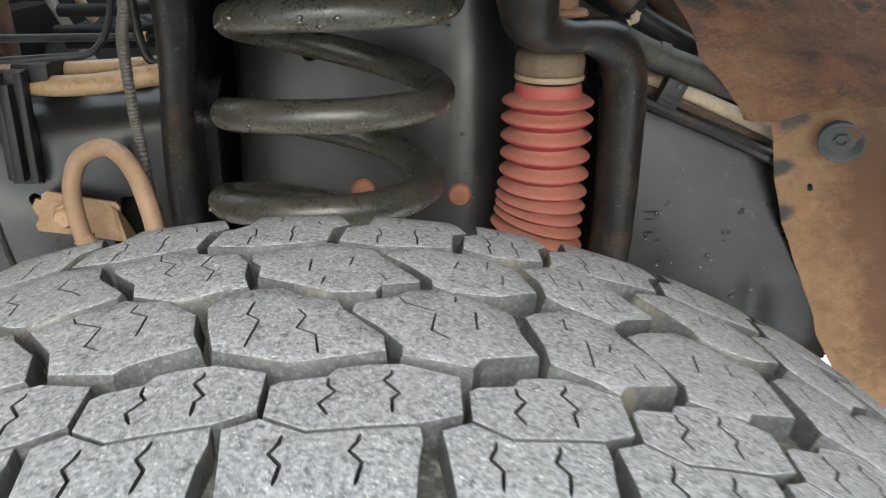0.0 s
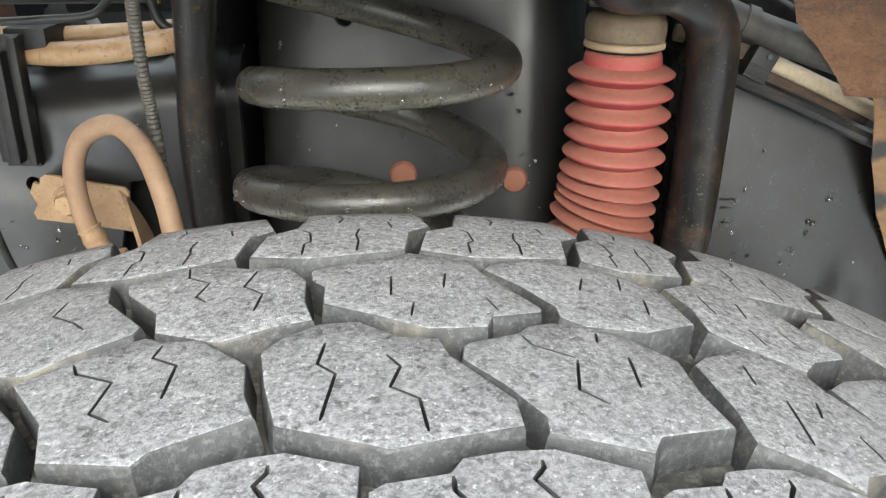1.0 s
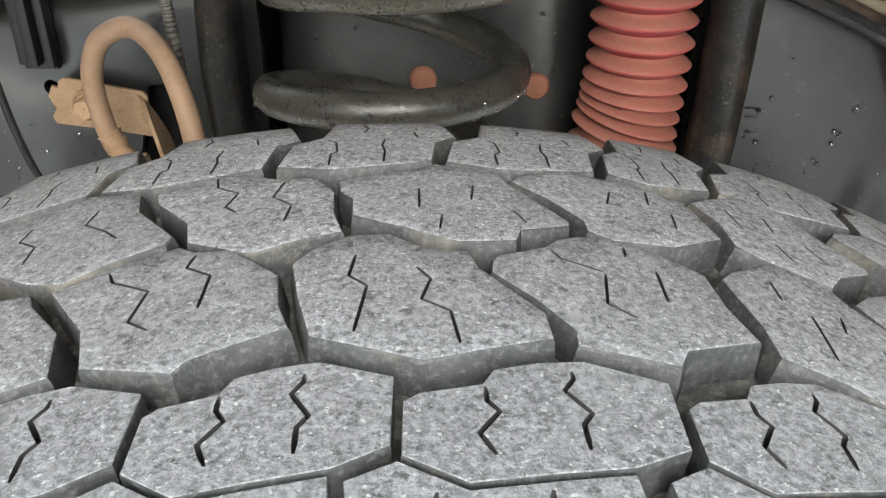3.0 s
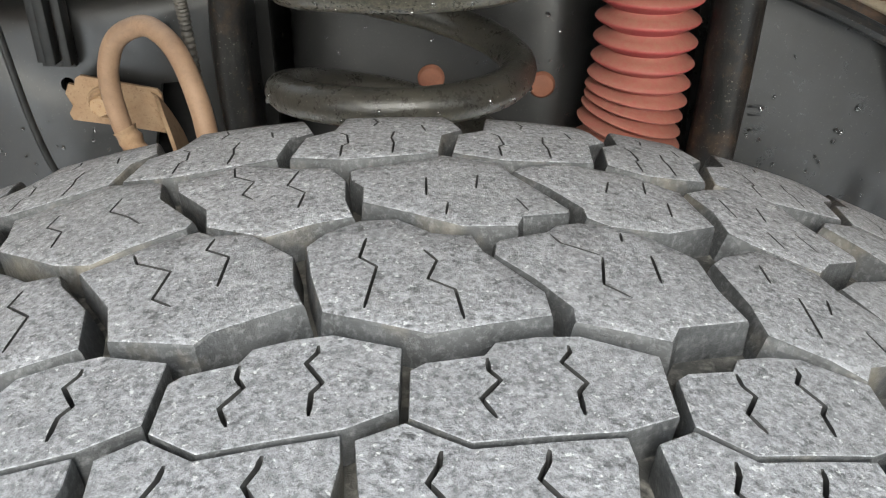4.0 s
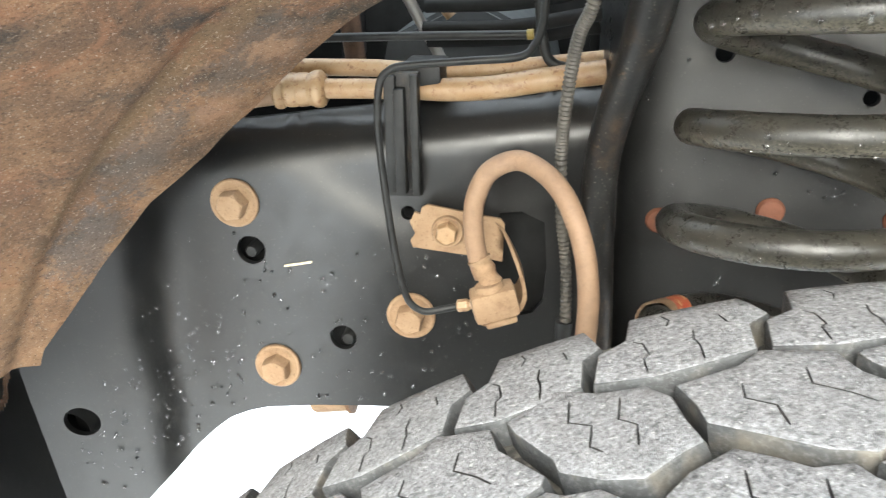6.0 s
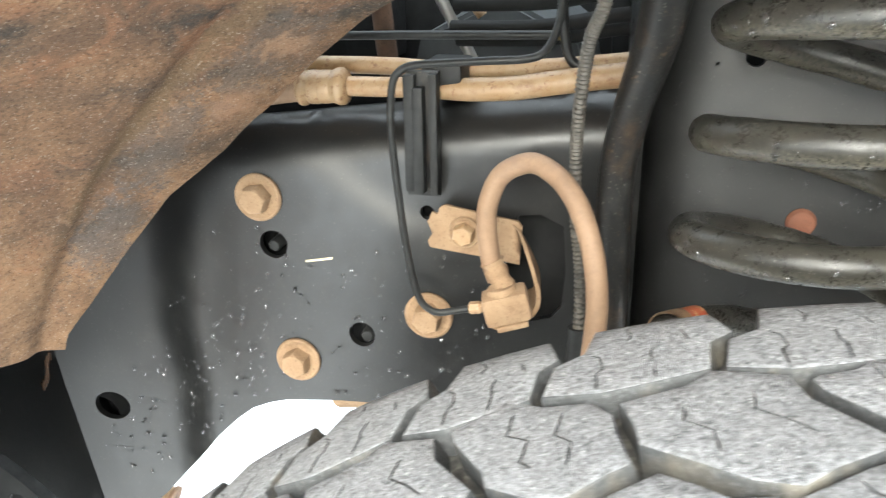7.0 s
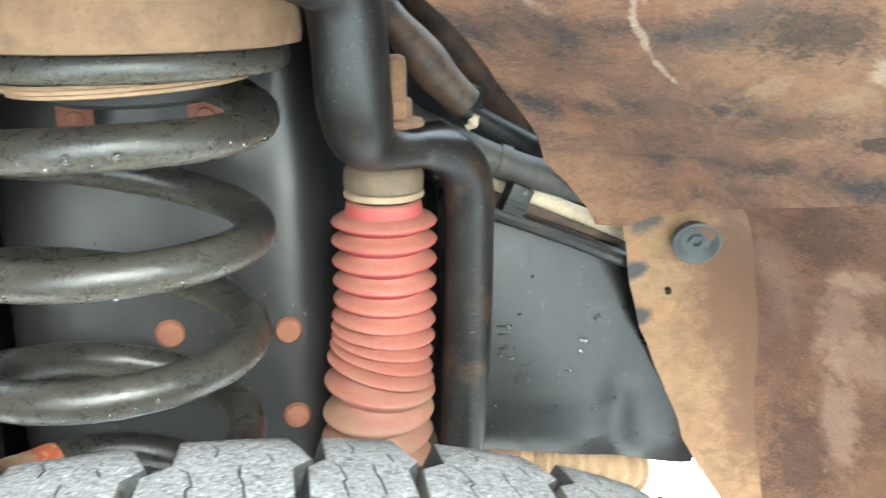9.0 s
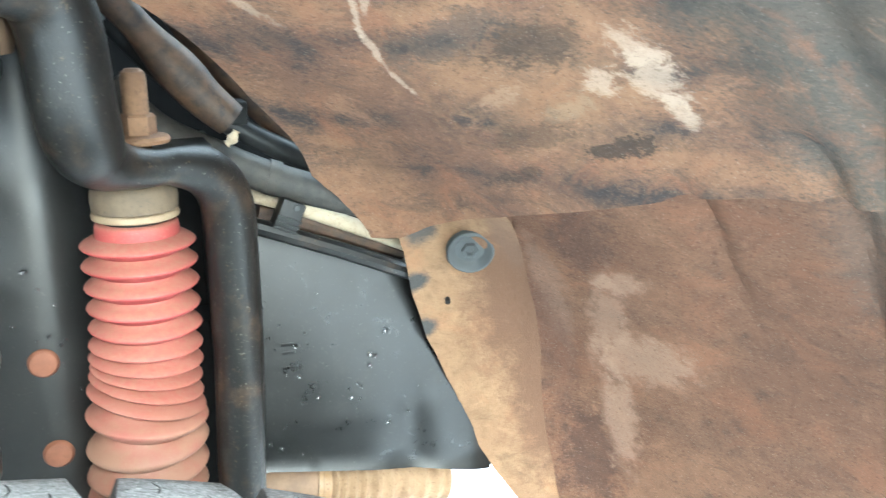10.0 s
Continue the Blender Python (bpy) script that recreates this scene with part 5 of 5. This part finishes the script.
FT = [0, 0.03, 0.10, 0.17, 0.22, 0.25, 0.30, 0.42, 0.45, 0.48, 0.60, 0.64, 0.68, 0.76, 0.86, 0.92, 1.0]
FE = [0.0098, 0.0128, 0.0138, 0.0136, 0.0124, 0.0116, 0.0126, 0.0125, 0.0117, 0.0124, 0.0122, 0.0115, 0.0124, 0.0138, 0.0136, 0.0120, 0.0082]
sub("ferrule", tube(fer, lambda t: interp(t, FT, FE), 28), PIPE_TAN, ac, "crimped tan ferrule")
sub("rubber_hose", tube(smooth_line([(-0.56, 0.66, 0.745), (-0.48, 0.656, 0.760), (-0.424, 0.654, 0.7688)], 6), 0.0102, 18), HOSE, ac, "brown rubber hose end")
ac2 = thing("refrigerant_pipe", "thinner tan aluminium pipe running behind", "metal pipe", "refrigerant pipes", (-0.32, 0.68, 0.78))
A2 = [(-0.50, 0.68, 0.778), (-0.454, 0.68, 0.78), (-0.407, 0.68, 0.781), (-0.362, 0.68, 0.781), (-0.319, 0.68, 0.779), (-0.277, 0.68, 0.781), (-0.236, 0.68, 0.784), (-0.190, 0.68, 0.789)]
sub("pipe", tube(smooth_line(A2, 6), 0.0066, 16), PIPE_TAN, ac2)
clampb = thing("pipe_clamp", "black plastic clamp gripping both pipes", "clamp", at=(-0.325, 0.66, 0.778))
sub("jaw", box((-0.333, 0.646, 0.770), (-0.304, 0.690, 0.7895), 0.003), PLASTIC, clampb)

holder = thing("plastic_channel", "black plastic cable channel fixed to the rail", "cable channel", at=(-0.33, 0.632, 0.74))
bm = box((-0.3425, 0.632, 0.700), (-0.3345, 0.641, 0.784), 0.001)
sub("edge_rib", bm, PLASTIC, holder)
sub("edge_rib", box((-0.3240, 0.632, 0.698), (-0.3185, 0.641, 0.785), 0.001), PLASTIC, holder)
sub("middle_rib", box((-0.3350, 0.6275, 0.700), (-0.3275, 0.638, 0.776), 0.0012), PLASTIC, holder)
sub("back", box((-0.3425, 0.638, 0.6955), (-0.3185, 0.644, 0.786), 0.001), PAINT_DULL, holder)

# ---- what shows of the engine bay ----
rod = thing("black_tube", "straight black tube crossing the engine bay", "tube", at=(-0.35, 0.7, 0.806))
sub("tube", tube([Vector((-0.60, 0.70, 0.794)), Vector((-0.36, 0.70, 0.801)), Vector((-0.247, 0.70, 0.803))], 0.0034, 12), PLASTIC, rod)
sub("end_cap", tube([Vector((-0.2475, 0.70, 0.803)), Vector((-0.2425, 0.70, 0.8033))], 0.0040, 12), YELLOW, rod, "small yellow end cap")
for pts_r, r_r, mt, lb in (([(-0.375, 0.78, 0.87), (-0.351, 0.78, 0.82), (-0.327, 0.78, 0.776), (-0.31, 0.78, 0.745)], 0.0048, STEEL, "bare steel rod slanting down in the engine bay"), ([(-0.345, 0.79, 0.86), (-0.325, 0.78, 0.820), (-0.3155, 0.78, 0.806)], 0.0045, PIPE_TAN, "short pale rod end in the engine bay"), ([(-0.415, 0.80, 0.88), (-0.405, 0.79, 0.80), (-0.400, 0.79, 0.75)], 0.009, RUST, "brown rod in the engine bay")):
    rb = thing("engine_rod", lb, "rod", "engine rods", pts_r[0])
    sub("rod", tube(smooth_line(pts_r, 5), r_r, 14), mt, rb)
loom = thing("cable_loom", "black cable loom hanging beside the conduit", "cable loom", at=(-0.236, 0.66, 0.83))
sub("cable", tube(smooth_line([(-0.240, 0.66, 0.88), (-0.237, 0.66, 0.832), (-0.2345, 0.66, 0.806), (-0.228, 0.66, 0.790), (-0.21, 0.66, 0.785)], 6), 0.0036, 12), PLASTIC, loom)
for dz, dy in ((0.0, 0.0), (0.016, 0.012), (-0.012, 0.02)):
    cb = thing("engine_hose", "black rubber hose running through the engine bay", "hose", "engine hoses", (-0.2, 0.72 + dy, 0.82 + dz))
    sub("hose", tube(smooth_line([(-0.33, 0.73 + dy, 0.803 + dz), (-0.26, 0.72 + dy, 0.806 + dz), (-0.21, 0.71 + dy, 0.815 + dz), (-0.194, 0.71 + dy, 0.817 + dz)], 6), 0.0055, 12), BLACK, cb)
cover = thing("air_box", "dark grey moulded air box with sloping sides", "air box", at=(-0.305, 0.83, 0.76))
bm = bmesh.new()
lo = [bm.verts.new(p) for p in ((-0.385, 0.80, 0.74), (-0.225, 0.80, 0.74), (-0.225, 0.95, 0.74), (-0.385, 0.95, 0.74))]
md = [bm.verts.new(p) for p in ((-0.375, 0.80, 0.785), (-0.235, 0.80, 0.785), (-0.235, 0.95, 0.785), (-0.375, 0.95, 0.785))]
tp = [bm.verts.new(p) for p in ((-0.312, 0.81, 0.815), (-0.298, 0.81, 0.815), (-0.290, 0.94, 0.83), (-0.320, 0.94, 0.83))]
for a, b in ((lo, md), (md, tp)):
    for i in range(4):
        bm.faces.new((a[i], a[(i + 1) % 4], b[(i + 1) % 4], b[i]))
bm.faces.new(tp)
bm.faces.new(lo[::-1])
bmesh.ops.bevel(bm, geom=bm.edges[:], offset=0.004, segments=2, affect="EDGES")
sub("housing", bm, GREY, cover)
blk = thing("engine_block", "dark grimy engine parts deep in the bay", "engine", at=(-0.45, 0.9, 0.75))
er = random.Random(8)
for i in range(9):
    x, z = -0.62 + 0.085 * i + er.uniform(-0.02, 0.02), 0.75 + er.uniform(-0.02, 0.07)
    w, h = er.uniform(0.03, 0.06), er.uniform(0.03, 0.07)
    sub("casting", box((x - w / 2, 0.86 + er.uniform(0, 0.05), z - h / 2), (x + w / 2, 0.98, z + h / 2), 0.006), BLACK if i % 3 else RUST, blk)

# ---- steering and stabiliser parts beyond the tower ----
arm = thing("steering_shaft", "grimy rust-stained steering shaft", "shaft", at=(0.1, 0.68, 0.88))
sub("shaft", tube(smooth_line([(0.045, 0.672, 0.965), (0.075, 0.672, 0.918), (0.100, 0.672, 0.885), (0.124, 0.672, 0.856)], 6), lambda t: 0.0125 + 0.0025 * math.sin(t * 9), 20), GRIME, arm)
sub("joint", tube(smooth_line([(0.120, 0.672, 0.861), (0.130, 0.672, 0.849), (0.146, 0.672, 0.834)], 5), lambda t: 0.0150 - 0.003 * t, 20), GRIME, arm, "dark universal joint")
arm2 = thing("stabiliser_bar", "black dusty stabiliser bar running back under the liner", "stabiliser bar", at=(0.17, 0.67, 0.79))
sub("bar", tube(smooth_line([(0.070, 0.678, 0.858), (0.098, 0.678, 0.829), (0.130, 0.676, 0.8115), (0.174, 0.672, 0.791), (0.238, 0.668, 0.770), (0.29, 0.668, 0.752)], 6), 0.0118, 18), BAR_DUST, arm2)
for at in (0.172, 0.222):
    run = [Vector((at + d, 0.6722 - 0.06 * (at + d - 0.174), 0.7918 - 0.33 * (at + d - 0.174))) for d in (-0.004, 0.0, 0.004)]
    sub("bar_sleeve", tube(run, lambda t: 0.0127, 24), BAR_DUST, arm2, "dusty raised sleeve on the bar")
brk = thing("engine_bracket", "brown rusty casting behind the wheel arch liner", "bracket", at=(0.18, 0.71, 0.83))
sub("casting", tube(smooth_line([(0.085, 0.715, 0.96), (0.150, 0.71, 0.872), (0.1777, 0.71, 0.836), (0.1984, 0.71, 0.8116), (0.235, 0.71, 0.775)], 6), lambda t: 0.014 + 0.003 * math.sin(t * 7), 18), GRIME, brk)
hs2 = thing("engine_hose", "dirty black hose beside the steering shaft", "hose", "engine hoses", (0.12, 0.70, 0.85))
sub("hose", tube(smooth_line([(0.075, 0.705, 0.90), (0.11, 0.70, 0.862), (0.150, 0.695, 0.828), (0.20, 0.700, 0.800), (0.27, 0.71, 0.765)], 6), 0.0085, 16), PLASTIC, hs2)
cw = thing("cable_clip", "small pale clip on a black cable block", "clip", at=(0.142, 0.643, 0.825))
sub("tag", tube(smooth_line([(0.1385, 0.643, 0.8225), (0.1420, 0.642, 0.8255), (0.1450, 0.643, 0.8305)], 4), lambda t: 0.0030 - 0.001 * math.sin(t * 9), 10), CREAM, cw)
sub("block", box((0.138, 0.672, 0.830), (0.158, 0.700, 0.846), 0.002), BLACK, cw)
tp2 = thing("fuel_pipe", "pale tan metal pipe along the rail", "metal pipe", at=(0.23, 0.67, 0.753))
sub("pipe", tube(smooth_line([(0.130, 0.70, 0.782), (0.165, 0.698, 0.7745), (0.199, 0.690, 0.763), (0.2727, 0.690, 0.7308), (0.296, 0.690, 0.7191)], 6), 0.0062, 16), CREAM, tp2)
rp = thing("rusty_bracket", "rust-brown strap under the pipe", "bracket", at=(0.24, 0.70, 0.735))
sub("strap", tube(smooth_line([(0.165, 0.700, 0.762), (0.20, 0.700, 0.752), (0.279, 0.700, 0.720)], 5), 0.0075, 10), GRIME, rp)
ck = thing("pipe_clip", "black plastic pipe clip on the rail's top edge", "clip", at=(0.181, 0.662, 0.768))
cm = Matrix.Translation((0.1805, 0.661, 0.7665)) @ Matrix.Rotation(radians(24), 4, "Y")
sub("body", box((-0.0085, -0.004, -0.011), (0.0085, 0.012, 0.011), 0.0012, None, cm), PLASTIC, ck)
for k in range(3):
    sub("rib", box((-0.009, -0.0055, -0.0105 + 0.004 * k), (0.009, -0.003, -0.0087 + 0.004 * k), 0.0005, None, cm), PLASTIC, ck)
sub("stud", lathe([(0.0022, 0), (0.0020, 0.0014), (0.0003, 0.0018)], cm @ Matrix.Translation((0.002, -0.004, 0.0075)) @ Matrix.Rotation(math.pi / 2, 4, "X"), 12), GREY, ck, "grey round stud")

tie = thing("tie_rod_boot", "tan dusted ribbed rubber boot low behind the wheel", "rubber boot", at=(0.2, 0.72, 0.51))
tl = smooth_line([(0.205, 0.72, 0.5135), (0.25, 0.72, 0.505), (0.325, 0.72, 0.4915)], 40)
tn = len(tl) - 1
sub("bellows", tube(tl, lambda t: (0.0225 - 0.004 * t) + 0.0020 * math.cos(t * tn / 7.0 * 2 * math.pi), 28), TAN, tie)
sub("neck", tube(smooth_line([(0.130, 0.722, 0.528), (0.170, 0.721, 0.520), (0.205, 0.72, 0.5135)], 6), 0.0225, 28), HOSE, tie, "rusted brown housing")
sub("band", tube([Vector((0.201, 0.72, 0.5143)), Vector((0.212, 0.72, 0.5123))], 0.0240, 28), PIPE_TAN, tie, "pale clamp band")

for x, z, tilt in ((-0.647, 0.322, 20), (-0.417, 0.4825, -8)):
    mount = thing("dusty_mount", "tan dust-caked round mount under the chassis rail", "mount", "mounts under the rail", (x, 0.70, z))
    mm = Matrix.Translation((x, 0.70, z)) @ Matrix.Rotation(radians(90 + tilt), 4, "Y")
    sub("bush", lathe([(0.006, -0.018), (0.0150, -0.018), (0.0165, -0.015), (0.0165, 0.012), (0.0150, 0.016), (0.006, 0.016)], mm, 28), TAN, mount)
    sub("washer", lathe([(0.005, 0.016), (0.0190, 0.016), (0.0190, 0.019), (0.005, 0.020)], mm, 28), RUST_NUT, mount, "rusty round washer")

side = thing("bumper_bracket", "dark bracket ahead of the chassis rail", "bracket", at=(-0.76, 0.69, 0.4))
bm = sheet(dense([(-0.98, 0.20), (-0.664, 0.20), (-0.664, 0.66), (-0.98, 0.66)], 0.03), [], 0.03, lambda x, z: 0.715 + 0.01 * math.sin(x * 20), 0.01)
sub("plate", bm, PAINT_RAIL, side)
st = bmesh.new()
for i in range(9):
    x0, z0 = -0.7480 - 0.0022 * i - 0.002 * math.sin(i * 0.9), 0.474 - 0.0050 * i
    y0 = 0.715 + 0.01 * math.sin(x0 * 20)
    box((x0 - 0.002, y0 - 0.0012, z0 - 0.005), (x0 + 0.0015, y0 + 0.0006, z0 + 0.004), 0.0004, st)
sub("rust_streak", st, RUST, side, "orange rust streak run down the plate")
gp = thing("grey_trim", "dark plastic trim corner with a round hole", "plastic trim", at=(-0.73, 0.6, 0.36))
bm = sheet(dense(ccw([(-0.80, 0.425), (-0.738, 0.421), (-0.715, 0.404), (-0.680, 0.372), (-0.68, 0.25), (-0.80, 0.25)]), 0.02), [circle(-0.722, 0.378, 0.011, 16)], 0.02, lambda x, z: 0.602, 0.012)
sub("panel", bm, PLASTIC, gp)

pin, hub = push_fastener(GP, GN, 0.9)
pin = part("push_fastener", pin, GREY, liner, "blue-grey round push fastener")
part("centre_pin", hub, GREY, pin)

# ---- drops of water ----
dr = random.Random(11)


def drops(name, label, places, lo, hi):
    """Small flattened beads on a surface: (place, outward normal)."""
    bm = bmesh.new()
    for p, nrm in places:
        r = dr.uniform(lo, hi)
        m = Matrix.Translation(p) @ Vector(nrm).to_track_quat("Z", "Y").to_matrix().to_4x4() @ Matrix.Rotation(dr.uniform(0, 6.28), 4, "Z") @ Matrix.Diagonal((r * dr.uniform(0.8, 1.6), r, r * 1.0, 1))
        bmesh.ops.create_icosphere(bm, subdivisions=2, radius=1.0, matrix=m)
    tagged(finish(bm, name, DROP, sharp=180), label, "water drops", kind="stuff")


spots = []
for _ in range(110):
    x, z = dr.gauss(-0.525, 0.035), dr.gauss(0.52, 0.05)
    spots.append((x, z))
for _ in range(120):
    spots.append((dr.uniform(-0.52, -0.28), dr.uniform(0.515, 0.66)))
for _ in range(8):
    spots.append((dr.gauss(-0.245, 0.008), dr.gauss(0.735, 0.006)))
for _ in range(80):
    spots.append((dr.gauss(-0.600, 0.035), dr.gauss(0.475, 0.04)))
spots = [(x, z) for x, z in spots if inside((x, z), [(-0.668, 0.395), (-0.60, 0.405), (-0.55, 0.445), (-0.49, 0.505), (-0.3, 0.52), (-0.22, 0.72), (-0.3, 0.75), (-0.5, 0.7)])]
drops("rail_drops", "clear water drops on the black chassis rail", [((x, rail_y(x, z), z), (0, -1, 0)) for x, z in spots if not any(inside((x, z), h) for h in holes)], 0.0008, 0.0021)
spots = [(dr.uniform(0.15, 0.30), dr.uniform(0.57, 0.70)) for _ in range(24)]
drops("rear_rail_drops", "clear water drops on the black rail behind the tower", [((x, rail2_y(x, z), z), (0, -1, 0)) for x, z in spots if x < 0.345 - (z - 0.54) * 0.55 - 0.02], 0.0010, 0.0025)
spots = [(dr.uniform(-0.16, 0.035), dr.uniform(0.60, 0.90)) for _ in range(46)] + [(dr.gauss(0.02, 0.008), dr.gauss(0.70, 0.03)) for _ in range(9)] + [(dr.gauss(-0.03, 0.01), dr.gauss(0.69, 0.01)) for _ in range(8)]
drops("tower_drops", "clear water drops on the spring tower plate", [((x, tower_y(x, z), z), (0, -1, 0)) for x, z in spots], 0.0009, 0.0022)
bead = []
for i in range(20, len(pts) - 12):
    for _ in range(2):
        if dr.random() < 0.45:
            d = (pts[i + 1] - pts[i]).normalized()
            a = dr.gauss(-1.9, 0.55)
            out = Vector((pts[i].x + 0.0735, pts[i].y - 0.556, 0)).normalized()
            nrm = (out * math.cos(a * 0.5 + 0.6) + Vector((0, 0, 1)) * math.sin(a * 0.5 + 0.6)).normalized()
            if out.y < -0.25:
                bead.append((pts[i] + nrm * 0.0104, nrm))
drops("spring_drops", "clear water drops hanging on the coil spring", bead, 0.0008, 0.0019)
